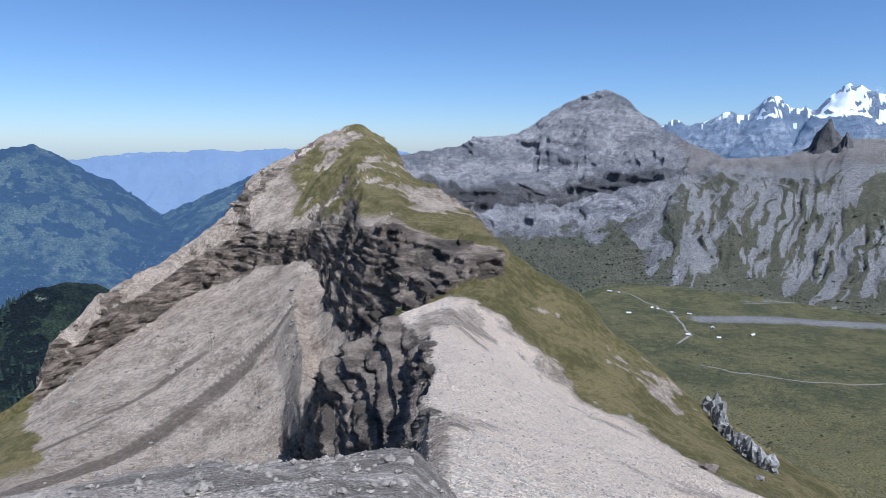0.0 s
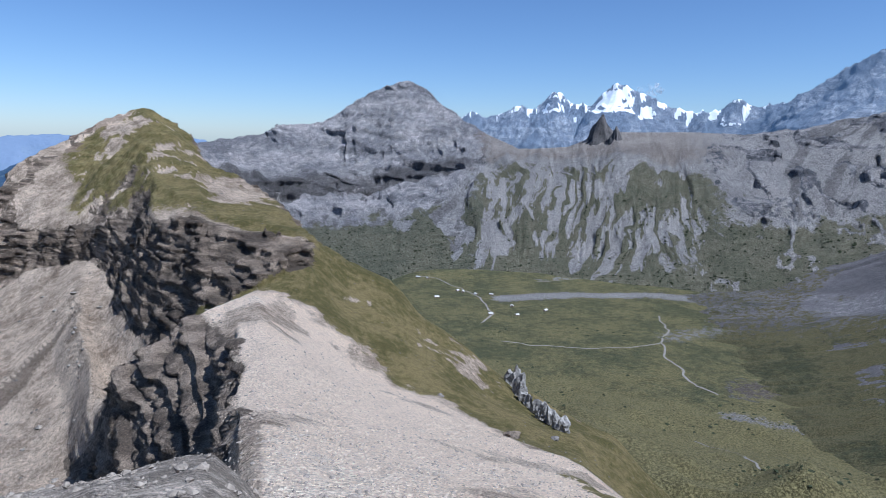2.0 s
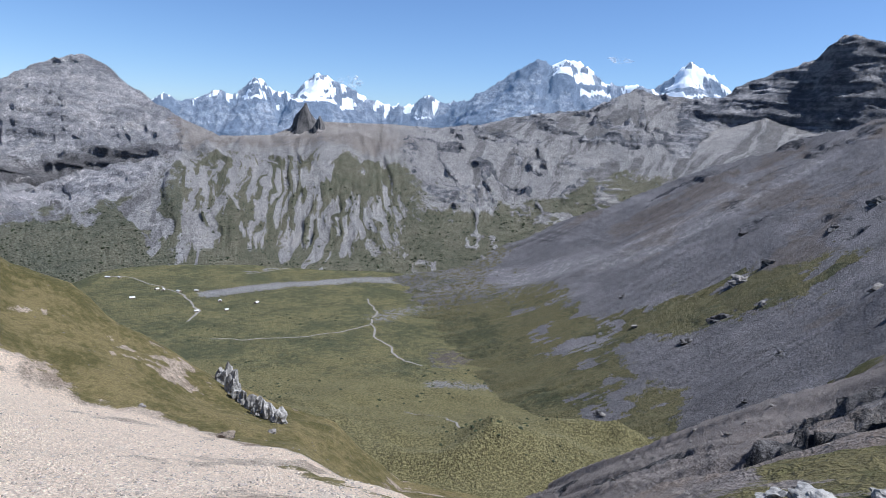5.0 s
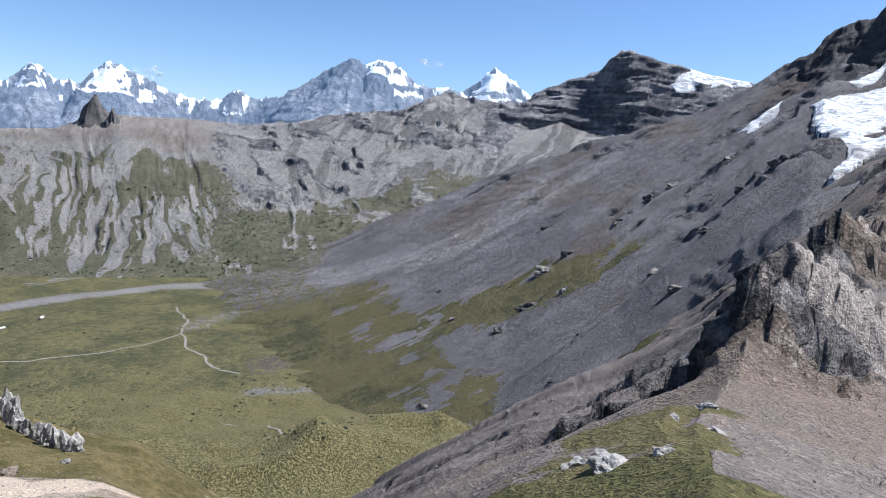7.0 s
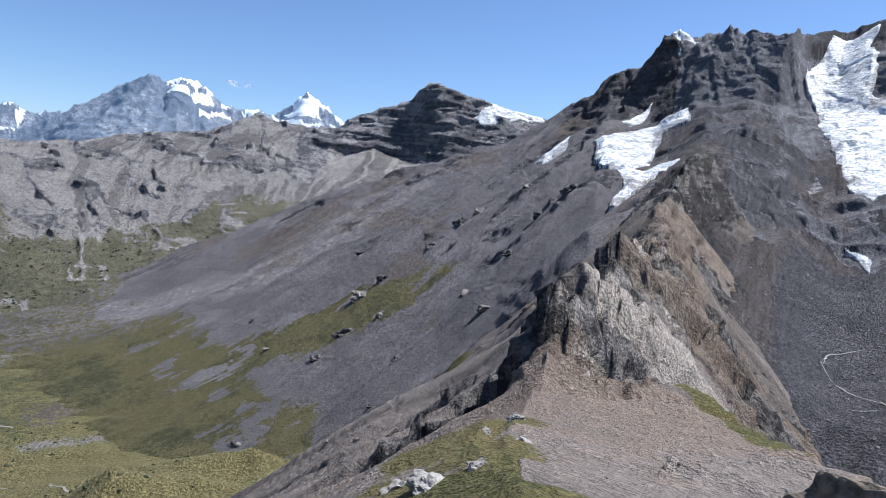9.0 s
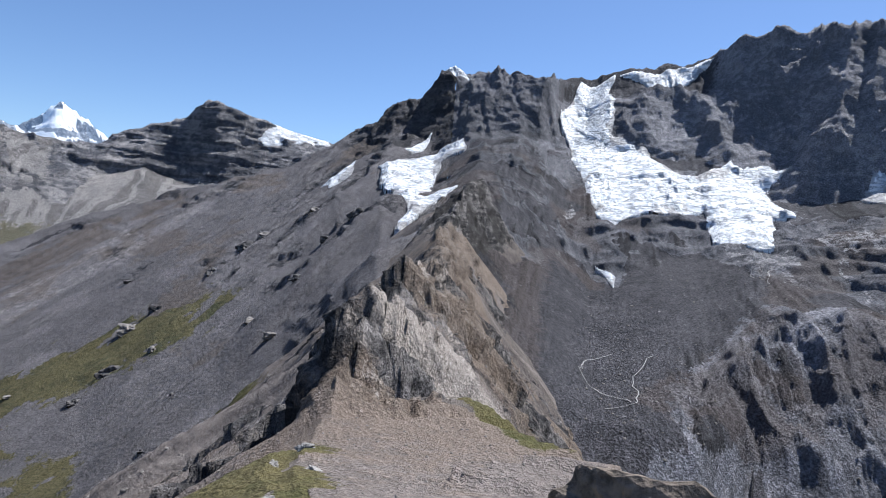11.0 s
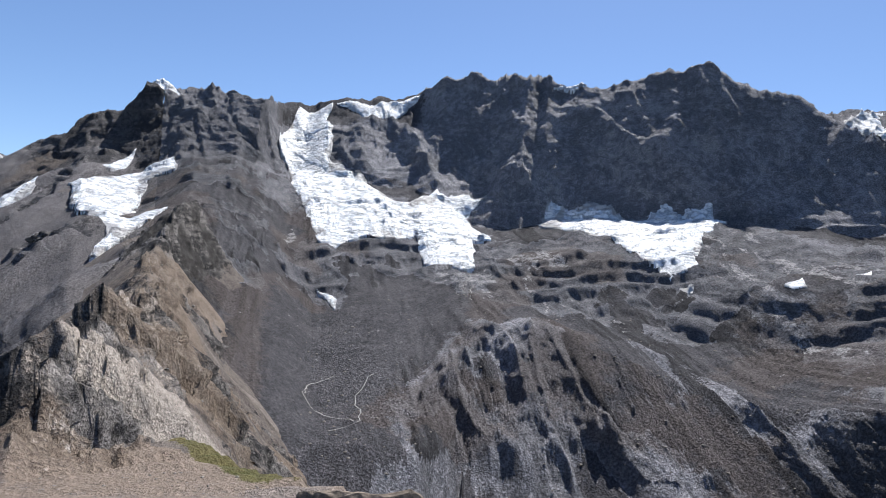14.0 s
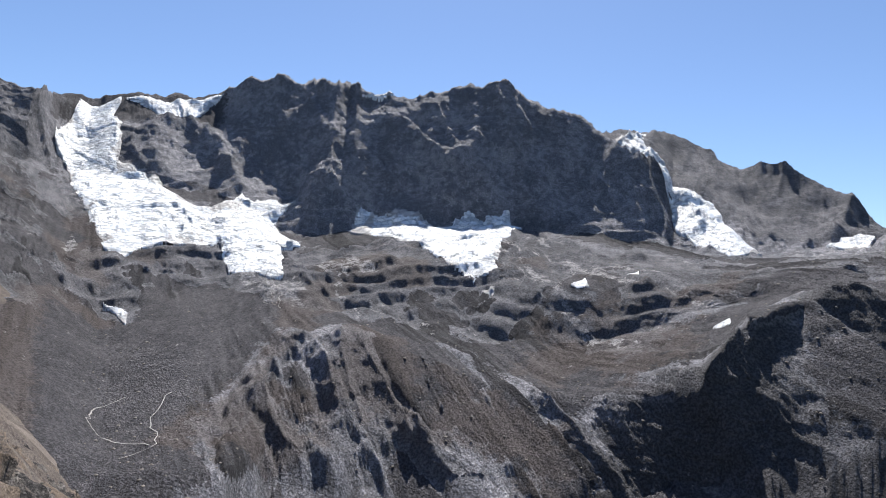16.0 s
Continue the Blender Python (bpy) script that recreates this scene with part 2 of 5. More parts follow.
def runs(pts):
    """The run along a line at each of its points, and their heights."""
    at = [0.0]
    for a, b in zip(pts[:-1], pts[1:]):
        at.append(at[-1] + math.hypot(b[0] - a[0], b[1] - a[1]))
    return at, [p[2] for p in pts]


def drop(d, at, fall):
    """The fall at a distance from a crest, by a profile that goes on at its last slope."""
    last = max(0.5, (fall[-1] - fall[-2]) / (at[-1] - at[-2]))
    return np.interp(d, at, fall) + np.clip(d - at[-1], 0, None) * last


def soft_max(a, b, k):
    h = np.clip(0.5 + 0.5 * (a - b) / k, 0, 1)
    return b + (a - b) * h + k * h * (1 - h)


def beds(z, step, strength, wobble):
    """Steps a steep face into ledges."""
    p = z / step + wobble
    return z + strength * step * (smooth(p - np.floor(p), 0.15, 0.85) - (p - np.floor(p)))


def stair(x, y, size, az, seed, bend=0.8):
    """Tilted slabs: rises at once, then falls away gently, in the direction az. 0 to 1."""
    a = math.radians(az)
    p = (x * math.sin(a) + y * math.cos(a)) / size + bend * fractal(x, y, size * 2.2, 3, seed, 0.45)
    u = p - np.floor(p)
    return (1 - u) * smooth(u, 0.0, 0.13)


def warp(x, y, size, amount, seed):
    """Bends the plan, so that crests and flanks wander."""
    return (x + amount * fractal(x, y, size, 3, seed, 0.45), y + amount * fractal(x, y, size, 3, seed + 50, 0.45))


def slope_of(height, x, y, e):
    h = height(x, y)[0]
    return np.hypot(height(x + e, y)[0] - h, height(x, y + e)[0] - h) / e


# --- the valley floor and the country far below
def ground_height(x, y):
    r, az = np.hypot(x, y), np.degrees(np.arctan2(x, y))
    alp = 3.0 * fractal(x, y, 260, 3, 5)
    # moraine hummocks and low grass ridges on the near side of the flat
    near = smooth(1620 - r + 160 * fractal(x, y, 400, 2, 7), 0, 620)
    hump = crags(0.8 * x + 0.6 * y, 0.5 * (0.8 * y - 0.6 * x), 330, 4, 9, 0.45) - 0.3
    alp = alp + near * (30 + 75 * smooth(1450 - r, 0, 900) + 125 * hump + 22 * fractal(x, y, 120, 5, 11, 0.55)) + smooth(r, 2350, 2900) * 20
    # the deep valley on the other side of the ridge
    deep = np.interp(r, [0, 800, 1500, 2500, 3600, 4200, 4950], [330, 150, -60, -250, -300, -240, 0])
    deep = deep + 55 * fractal(x, y, 500, 5, 21) * smooth(r, 600, 1500) + 70 * smooth(r, 1000, 2600) * crags(x, y, 900, 4, 27)
    w = smooth(az, -4, 16) * (1 - smooth(az, 176, 200))
    return deep + (alp - deep) * w


def loft(x, y, lines):
    """Ground stretched between lines round the camera's summit: height, and the run from line to line (0 on the first, 1 on the second)."""
    az, r = np.degrees(np.arctan2(x, y)), np.hypot(x, y)
    rs = [np.interp(az, [p[0] for p in l], [p[1] for p in l]) for l in lines]
    zs = [np.interp(az, [p[0] for p in l], [p[2] for p in l]) for l in lines]
    h, q = zs[0] - 0.6 * np.clip(rs[0] - r, 0, None), 0 * r
    for k in range(len(lines) - 1):
        u = np.clip((r - rs[k]) / np.maximum(rs[k + 1] - rs[k], 5.0), 0, 1)
        h, q = h + u * (zs[k + 1] - zs[k]), q + u
    return h, q


# --- the ridge ahead: pale crest, dark arete, scree bowl, cliff band and grass cap. Lines that run across it: bearing, distance, height
START = [(-44, 10, 531), (0, 10, 533), (80, 10, 532)]
STEP = [(-44, 45, 497), (-10, 45, 508), (0, 45, 514.5), (20, 45, 512), (47, 45, 511), (80, 45, 506)]
SADDLE = [(-44, 150, 425), (-20, 150, 445), (-12, 130, 455), (-8, 110, 464), (-4, 110, 482), (-1.2, 110, 496), (1, 108, 497), (8, 105, 492), (15.5, 105, 489), (25, 105, 484), (36, 105, 480), (47, 105, 474), (60, 105, 468), (80, 105, 460)]
CREST = [(-44, 255, 405), (-36.5, 260, 417), (-32.7, 270, 413), (-28.6, 275, 411), (-24.3, 270, 412), (-19.6, 260, 417), (-14.7, 235, 426), (-12.7, 200, 444), (-11.7, 197, 462), (-10.9, 195, 474), (-8.4, 196, 480), (-4.8, 200, 487), (-2.2, 205, 487), (0.9, 210, 489), (3.5, 205, 482), (6.1, 195, 477), (11.3, 195, 465), (16.5, 190, 459), (21.4, 185, 454), (26, 185, 451), (30.4, 185, 448), (36, 185, 431), (50, 185, 425), (80, 185, 410)]
HOLLOW = [(-44, 313, 386), (-36, 320, 404), (-30, 333, 409), (-24, 343, 416), (-18, 335, 428), (-15, 315, 436), (-13, 287, 449), (-12, 277, 439), (-11, 262, 438), (-9.5, 237, 442), (-8, 223, 446), (-6.5, 218, 456), (-5, 217, 466), (-3.5, 216, 474), (-2, 215, 484), (0.5, 217, 487), (3, 216, 485), (6, 212, 481), (12, 207, 466), (20, 200, 454), (30, 198, 445), (40, 197, 423), (80, 197, 404)]
BAND_FOOT = [(-44, 420, 350), (-33.7, 430, 390), (-29.6, 445, 405), (-26.2, 465, 413), (-22.2, 490, 429), (-19, 495, 439), (-16.6, 480, 451), (-12.2, 430, 466), (-10.8, 380, 463), (-9.8, 325, 459), (-8.4, 278, 459), (-6.9, 258, 464), (-4.3, 245, 475), (-2.2, 234, 479), (0.9, 230, 486), (3.4, 236, 490), (5.4, 245, 492), (8.6, 235, 478), (12.7, 228, 468), (16.3, 225, 460), (21.2, 225, 448), (25.9, 222, 441), (33.5, 220, 435), (40, 220, 412), (80, 220, 392)]
BAND_TOP = [(-44, 425, 352), (-33.6, 436, 395), (-29.5, 452, 421), (-26.1, 473, 432), (-22, 502, 451), (-18.8, 507, 466), (-16.5, 494, 475), (-12.2, 444, 482), (-9.2, 392, 493), (-7.3, 330, 499), (-4.3, 300, 503), (-2.2, 288, 501), (0.8, 266, 499), (3.3, 262, 499), (5.5, 258, 499), (8.5, 260, 485), (12.5, 256, 476), (16.1, 256, 466), (21, 250, 449), (25.7, 245, 438), (33.4, 238, 428), (40, 238, 405), (80, 238, 380)]
TOP = [(-44, 450, 300), (-33.5, 442, 394), (-32.5, 448, 418), (-30.6, 458, 428), (-27.6, 476, 445), (-23.8, 512, 452), (-21.5, 522, 466), (-18.7, 535, 489), (-16.8, 552, 511), (-13.9, 575, 528), (-11, 590, 546), (-9.1, 598, 554), (-7.6, 600, 559), (-6.1, 590, 549), (-4.7, 575, 538), (-2.8, 480, 517), (2.3, 380, 504), (5.1, 285, 497), (8.4, 275, 486), (12.5, 275, 478), (15.5, 272, 465), (21, 262, 447), (25.2, 256, 438), (33.4, 246, 426), (40, 246, 400), (80, 246, 372)]
LEE = [(a, r + 170, z - 150) for a, r, z in TOP[::2]]
SLOPE_END = [(-44, 1000, -100), (80, 1000, -100)]
RIDGE = (START, STEP, SADDLE, CREST, HOLLOW, BAND_FOOT, BAND_TOP, TOP, LEE, SLOPE_END)


def ridge_height(x, y):
    r = np.hypot(x, y)
    soft = smooth(r, 60, 150)
    k = 1 + soft * 0.022 * fractal(x, y, 38, 4, 31)
    turn = np.radians(soft * 0.75 * fractal(x, y, 30, 4, 35))
    wx, wy = k * (x * np.cos(turn) + y * np.sin(turn)), k * (y * np.cos(turn) - x * np.sin(turn))
    h, q = loft(wx, wy, RIDGE)
    # the hollow counts as a half step
    return h, np.where(q > 5, q - 1, np.where(q > 3, 3 + (q - 3) / 2, q))


def near_ridge(x, y):
    h, q = ridge_height(x, y)
    r, az = np.hypot(x, y), np.degrees(np.arctan2(x, y))
    steep = slope_of(ridge_height, x, y, 2.5)
    patch, small = fractal(x, y, 45, 5, 81, 0.6), fractal(x, y, 9, 5, 71, 0.6)
    crag = crags(x, y, 22, 7, 61, 0.6)
    edge = np.interp(r, [45, 80, 110, 150, 200, 215], [0.5, 0.3, -1.2, -0.7, -4.5, -5.0]) + 1.2 * fractal(x, y, 14, 4, 63)
    west = 1 - smooth(az - edge, -0.8, 0.6)
    arete = west * smooth(az + 2.0 * patch, -14.5, -11.5) * smooth(r, 70, 100) * (1 - smooth(q, 3.0, 3.3))
    cliff = smooth(q + 0.12 * small, 3.95, 4.08) * (1 - smooth(q + 0.15 * patch, 4.95, 5.12)) * (1 - smooth(az, 4.5, 6.5))
    tier = smooth(-az + 3 * patch, 9.5, 13) * smooth(q, 4.9, 5.1) * (1 - smooth(q, 6.0, 6.15)) * smooth(crags(x, y, 60, 4, 67) + 0.1 * patch, 0.26, 0.42)
    rocky = np.clip(np.maximum(np.maximum(arete, cliff), np.maximum(0.9 * tier, smooth(steep, 1.2, 1.7) * (1 - smooth(az, 8, 12)) * (1 - smooth(q, 3.02, 3.1) * (1 - smooth(q, 3.85, 3.95))))), 0, 1)
    # buttresses and clefts across the cliff band, ledges along it
    arc = r * np.radians(az)
    cleft = crags(arc, 0.3 * h, 30, 5, 45, 0.55)
    z = h + rocky * ((2.6 - 1.8 * arete) * (crag - 0.36) + 13 * cliff * (1 - arete) * (cleft - 0.4)) + (1 - rocky) * (0.8 * small + 2.2 * patch * smooth(q, 4.9, 5.2)) * smooth(r, 20, 90)
    dip = 0.12 * x - 0.05 * y
    z = z + rocky * (beds(z + dip, 6.0, 0.95, 1.0 * fractal(x, y, 60, 4, 77)) - z - dip)
    z = z + rocky * 0.8 * (beds(z + dip, 1.7, 0.95, 0.8 * fractal(x, y, 22, 3, 79)) - z - dip)
    # low steps of rock across the grass cap
    cap = smooth(q, 4.95, 5.15) * (1 - smooth(q, 6.0, 6.1)) * (1 - smooth(az, 6, 9)) * smooth(az + 2 * patch, -14, -11)
    z = z + cap * (1 - rocky) * 0.8 * (beds(z + dip, 6.0, 0.9, 1.5 * patch) - z - dip)
    streak = fractal(0.85 * x - 0.53 * y, 0.06 * (0.53 * x + 0.85 * y), 7, 4, 87, 0.6)
    bowl = west * (1 - rocky) * (1 - smooth(q, 3.9, 4.1))
    z = z + bowl * 1.6 * streak * smooth(r, 130, 200)
    limit = np.interp(az, [3, 7.6, 13.3, 20.4, 24.5, 36, 50], [224, 204, 194, 184, 168, 122, 92])
    loose = fractal(x, y, 26, 5, 83, 0.6)
    pale = (1 - 0.75 * smooth(loose, 0.12, 0.4)) * (1 - west) * (1 - rocky) * (1 - smooth(r + 20 * patch + 7 * small - limit, -8, 10))
    strip = (1 - smooth(np.abs(r + 14 * patch - limit * 0.93 + 26), 3, 12)) * smooth(az, 14, 20)
    turf = (1 - west) * smooth(r + 20 * patch + 7 * small - limit, -3, 8) * (1 - rocky) * smooth(patch + 0.5 * small, -0.75, -0.35)
    turf = np.maximum(turf, 0.9 * strip * smooth(patch, -0.1, 0.2))
    top = cap * smooth(patch + 0.5 * small + 0.3 * smooth(az, -6, 3), -0.15, 0.2) * (1 - smooth(q, 5.8, 5.97) * smooth(-az, 7, 10))
    turf = np.where(q > 4.9, np.maximum(turf * smooth(az, 3, 6), top * (1 - rocky)), turf)
    corner = smooth(-az + 2 * patch, 33.2, 34.5) * smooth(r, 250, 330)
    stain = bowl * smooth(fractal(0.85 * x - 0.53 * y, 0.07 * (0.53 * x + 0.85 * y), 13, 4, 91, 0.6), 0.1, 0.45)
    warm = np.clip(cap * 0.8 * smooth(0.6 * patch + small, -0.1, 0.4) + 0.35 * tier, 0, 1)
    # shade painted into the low parts of the cliff band
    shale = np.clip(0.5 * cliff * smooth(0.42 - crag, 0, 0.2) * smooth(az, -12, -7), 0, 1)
    tone = np.clip(0.95 * pale + 0.28 * smooth(streak, 0.12, 0.55) * bowl + 0.6 * cap * smooth(patch, -0.1, 0.3) + 0.7 * tier, 0, 1)
    return dict(z=z, grass=np.maximum(turf, corner), scree=np.clip(1 - rocky * 1.3, 0, 1), snow=0 * z, tone=tone, stain=stain, warm=warm, shale=shale, chalk=np.clip(0.6 * pale * smooth(patch + 0.5 * streak, -0.15, 0.35) + 0.3 * tier * smooth(crag, 0.3, 0.5), 0, 1))


# --- the ridge that climbs to the glacier mountain
SOUTH = [(0, 0, 532), (61.7, 6.1, 509.5), (128.2, 21.4, 487.3), (198.3, 25.8, 469.9), (253.4, 28.6, 464.1), (339, 27, 495), (420, 4, 504), (559, -32, 511), (719, -41, 513), (898, -58, 528), (1117, -79, 572), (1284, -122, 640), (1332, -149, 647), (1492, -167, 597), (1732, -194, 557)]


def shelf_edge(x, y):
    """Metres beyond the edge of the broad gravel saddle, on its far side."""
    r, az = np.hypot(x, y), np.degrees(np.arctan2(x, y))
    return r * np.radians(az - np.interp(r, [60, 110, 200, 330], [118, 116, 107, 97.5]))


def south_height(x, y):
    wx, wy = warp(x, y, 130, 16.0, 131)
    k = smooth(np.hypot(x, y), 30, 300)
    knots, tops = runs(SOUTH)

    def south_fall(d, s):
        back = smooth(s, 520, 680)
        left = (1 - back) * drop(-d, [0, 30, 62, 400, 700], [0, 25, 54, 320, 560]) + back * drop(-d, [0, 30, 120, 300, 700], [0, 26, 116, 300, 720])
        head = smooth(s, 262, 300) * (1 - smooth(s, 440, 560))
        left = left + head * np.interp(-d, [0, 8, 40, 100], [0, 6, 46, 34])
        # the knoll below the camera
        left = left - 9 * (1 - smooth(s, 170, 220)) * smooth(s, 40, 100) * np.interp(-d, [0, 25, 55, 75], [0, 0.9, 1.0, 0])
        right = drop(d, [0, 30, 120, 330, 700], [0, 33, 142, 390, 760])
        right = right + smooth(s, 1050, 1150) * (1 - smooth(s, 1350, 1500)) * np.interp(d, [0, 20, 60, 200], [0, 25, 38, 10])
        right = np.where(s < 250, drop(d, [0, 30, 100, 250, 600], [0, 10, 52, 170, 450]), right)
        return np.where(d < 0, left, right)

    h, s, d = crest(x + (wx - x) * k, y + (wy - y) * k, SOUTH, south_fall)
    r, az = np.hypot(x, y), np.degrees(np.arctan2(x, y))
    inner = r * np.radians(np.interp(r, [60, 130, 200, 255, 335], [84, 82, 83.5, 84.5, 88]) - az)
    level = np.interp(r, [0, 62, 130, 200, 255, 335], [532, 508, 488, 471, 463, 455])
    shelf = level - 1.2 * np.clip(shelf_edge(x, y) + 5 * fractal(x, y, 40, 3, 137), 0, None) - 1.6 * np.clip(inner, 0, None) - 1.5 * np.clip(r - 335, 0, None)
    return np.where(az > 40, soft_max(h, shelf, 7.0), h), s, d


def south_ridge(x, y):
    h, s, d = south_height(x, y)
    steep = slope_of(south_height, x, y, 5.0)
    patch = fractal(x, y, 150, 5, 161, 0.6)
    rib = np.where(d < 0, fractal(x - 0.12 * y, 0.07 * y, 34, 5, 147, 0.62), fractal(x - 0.2 * y, 0.13 * y, 34, 5, 148, 0.6))
    crag = crags(x, y, 70, 7, 151, 0.57)
    outcrop = smooth(crags(x + 0.5 * y, y - 0.3 * x, 130, 5, 141), 0.52, 0.64) * smooth(s, 300, 480)
    head = smooth(s, 255, 300) * (1 - smooth(np.abs(d + 12) + 30 * patch, 45, 80)) * (1 - smooth(s, 520, 640))
    second = smooth(s, 1080, 1180) * (1 - smooth(np.abs(d) + 50 * patch, 45, 95)) + 0.8 * smooth(s, 540, 620) * (1 - smooth(np.abs(d) + 20 * patch, 12, 34))
    ribs = smooth(s, 430, 520) * smooth(d, 4, 20) * smooth(crags(x - 0.2 * y, 0.35 * y, 80, 6, 159, 0.6) + 0.12 * patch, 0.36, 0.48)
    outcrop = np.maximum(outcrop, 1.2 * ribs)
    rocky = np.clip(np.maximum(smooth(steep, 1.5, 2.1), np.maximum(outcrop * 0.75, np.maximum(head, second))), 0, 1)
    amp = np.interp(s, [0, 240, 300, 420, 900, 1600], [2, 4, 46, 40, 24, 24]) * (1 - 0.5 * smooth(np.abs(d), 90, 300))
    near = smooth(np.hypot(x, y), 30, 160)
    ledges = 1.1 * stair(x, y, 55, 60, 153) + 0.5 * stair(x, y, 20, 110, 155) - 0.75
    z = h + rocky * amp * (1 - 0.5 * smooth(steep, 1.8, 3.0)) * (0.5 * (crag - 0.34) + 0.5 * ledges) + (1 - rocky) * near * (2.4 * fractal(x, y, 30, 6, 157, 0.6) + 15.0 * rib * smooth(np.abs(d), 20, 120))
    z = z + rocky * smooth(s, 260, 330) * (1 - smooth(np.abs(d), 60, 160)) * (beds(z + 0.2 * x, 14.0, 0.6, patch) - z - 0.2 * x)
    knoll = (1 - smooth(s + 16 * patch, 160, 215)) * smooth(-d + 14 * patch, -20, -8) * (1 - smooth(-d + 20 * patch, 55, 90)) * smooth(patch + 0.4 * rib, -0.6, -0.3)
    low = smooth(-d + 130 * patch, 230, 380) * (1 - smooth(s, 1200, 1600)) * smooth(patch + 0.6 * rib, -0.1, 0.16)
    edge, reach = shelf_edge(x, y) + 5 * patch, np.hypot(x, y)
    lee = smooth(edge, -16, -5) * (1 - smooth(edge, 26, 40)) * smooth(reach, 195, 225) * (1 - smooth(reach, 318, 345))
    grass = np.clip(np.maximum(np.maximum(knoll, low), lee), 0, 1) * (1 - rocky)
    # a pale rubble chute down the near side of the rock head
    chute = 1 - smooth(np.abs(s - 396 - 0.5 * d + 14 * rib), 14, 36)
    pale = smooth(d, -4, 8) * (1 - smooth(d, 90, 130)) * np.maximum(chute, 0.4 * head * smooth(crag, 0.42, 0.55))
    tone_left = 0.7 * smooth(-d, 30, 90)
    stain = np.where(d < 0, 0.6 * smooth(rib + 0.3 * patch, 0.15, 0.5), smooth(rib, 0.1, 0.4)) * smooth(s, 250, 330)
    warm = 0.9 * smooth(s, 430, 520) * (1 - smooth(s, 1150, 1250)) * smooth(d, -30, 20) * smooth(patch, -0.45, -0.1) + 0.5 * smooth(patch, 0.05, 0.4) + 0.7 * (1 - smooth(s, 290, 340)) * smooth(patch, -0.5, 0.1)
    fan = smooth(fractal(s, d * 0.05, 30, 3, 167), 0.2, 0.5) * smooth(d, 10, 60)
    # dark rock of peak and ribs, with shade painted into hollows and north side
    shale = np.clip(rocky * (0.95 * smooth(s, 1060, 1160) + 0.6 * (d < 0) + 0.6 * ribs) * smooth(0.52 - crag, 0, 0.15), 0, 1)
    return dict(z=z, shale=shale, grass=grass, scree=np.clip(1 - rocky * 1.2 + pale, 0, 1), snow=0 * z, tone=np.clip(tone_left + 0.6 * (1 - smooth(s, 290, 340)) + 0.8 * fan + pale * 1.5 + 0.6 * smooth(-rib, 0.15, 0.5) * (d < -60), 0, 1), stain=stain, warm=np.clip(warm, 0, 1) * (1 - 0.9 * second * smooth(s, 1000, 1100)), chalk=np.clip(1.1 * pale + 0.45 * smooth(-rib, 0.3, 0.5) * (d < -60), 0, 1))


# --- the glacier mountain: its great wall, the bench below, the basin and the gorge
# lines that run round the glacier mountain, from the gorge up to its crest: bearing, distance and height at each place
FOOT = [(34, 450, -150), (45, 450, -120), (50, 450, -90), (57, 450, -40), (65, 450, 30), (75, 450, 120), (80, 450, 190), (84, 450, 260), (88, 450, 350), (92, 450, 350), (96, 450, 330), (99.5, 450, 300), (104, 500, 300), (110, 500, 250), (119, 560, 120), (125, 560, 60), (180, 560, -120), (180, 560, -60)]
TOE = [(34, 900, -90), (45, 900, -40), (50, 900, -10), (57, 900, 30), (65, 900, 85), (75, 900, 190), (80, 900, 275), (84, 900, 360), (88, 900, 440), (92, 900, 440), (96, 900, 430), (99.5, 900, 400), (106.9, 740, 339), (112.5, 720, 343), (116.9, 760, 327), (120.7, 880, 302), (131.3, 890, 258), (141.1, 880, 269), (151.4, 900, 281), (154.5, 930, 306), (160.7, 925, 323), (165.3, 920, 346), (169.1, 950, 385), (180, 950, 325)]
BROW = [(34, 1200, -70), (45, 1200, -20), (50, 1200, 10), (57, 1200, 60), (65, 1200, 130), (75, 1200, 265), (80, 1200, 355), (84, 1200, 435), (88, 1200, 500), (92, 1200, 520), (96, 1200, 520), (99.5, 1200, 470), (107.6, 940, 340), (112.1, 950, 353), (116.5, 1000, 353), (118.6, 1100, 405), (120.7, 1150, 445), (125.7, 1140, 457), (130.7, 1130, 448), (135.7, 1100, 412), (139.8, 1070, 383), (145.6, 1040, 385), (150.3, 1000, 404), (156.5, 960, 421), (159.8, 1050, 518), (163.7, 1120, 551), (169.1, 1150, 564), (180, 1150, 504)]
BASIN_END = [(34, 1500, -60), (45, 1500, -2), (50, 1500, 30), (57, 1500, 90), (65, 1500, 185), (75, 1500, 340), (80, 1500, 430), (84, 1500, 515), (88, 1500, 590), (92, 1500, 600), (96, 1500, 640), (99.5, 1500, 590), (106.8, 1480, 456), (108.4, 1460, 455), (111.7, 1580, 507), (115.1, 1600, 533), (119.8, 1350, 496), (120.4, 1450, 516), (130.6, 1350, 483), (138.6, 1330, 457), (145.5, 1280, 436), (148.3, 1290, 455), (152.5, 1290, 477), (156.8, 1330, 530), (160.6, 1380, 550), (163.7, 1380, 585), (169.1, 1380, 604), (180, 1380, 544)]
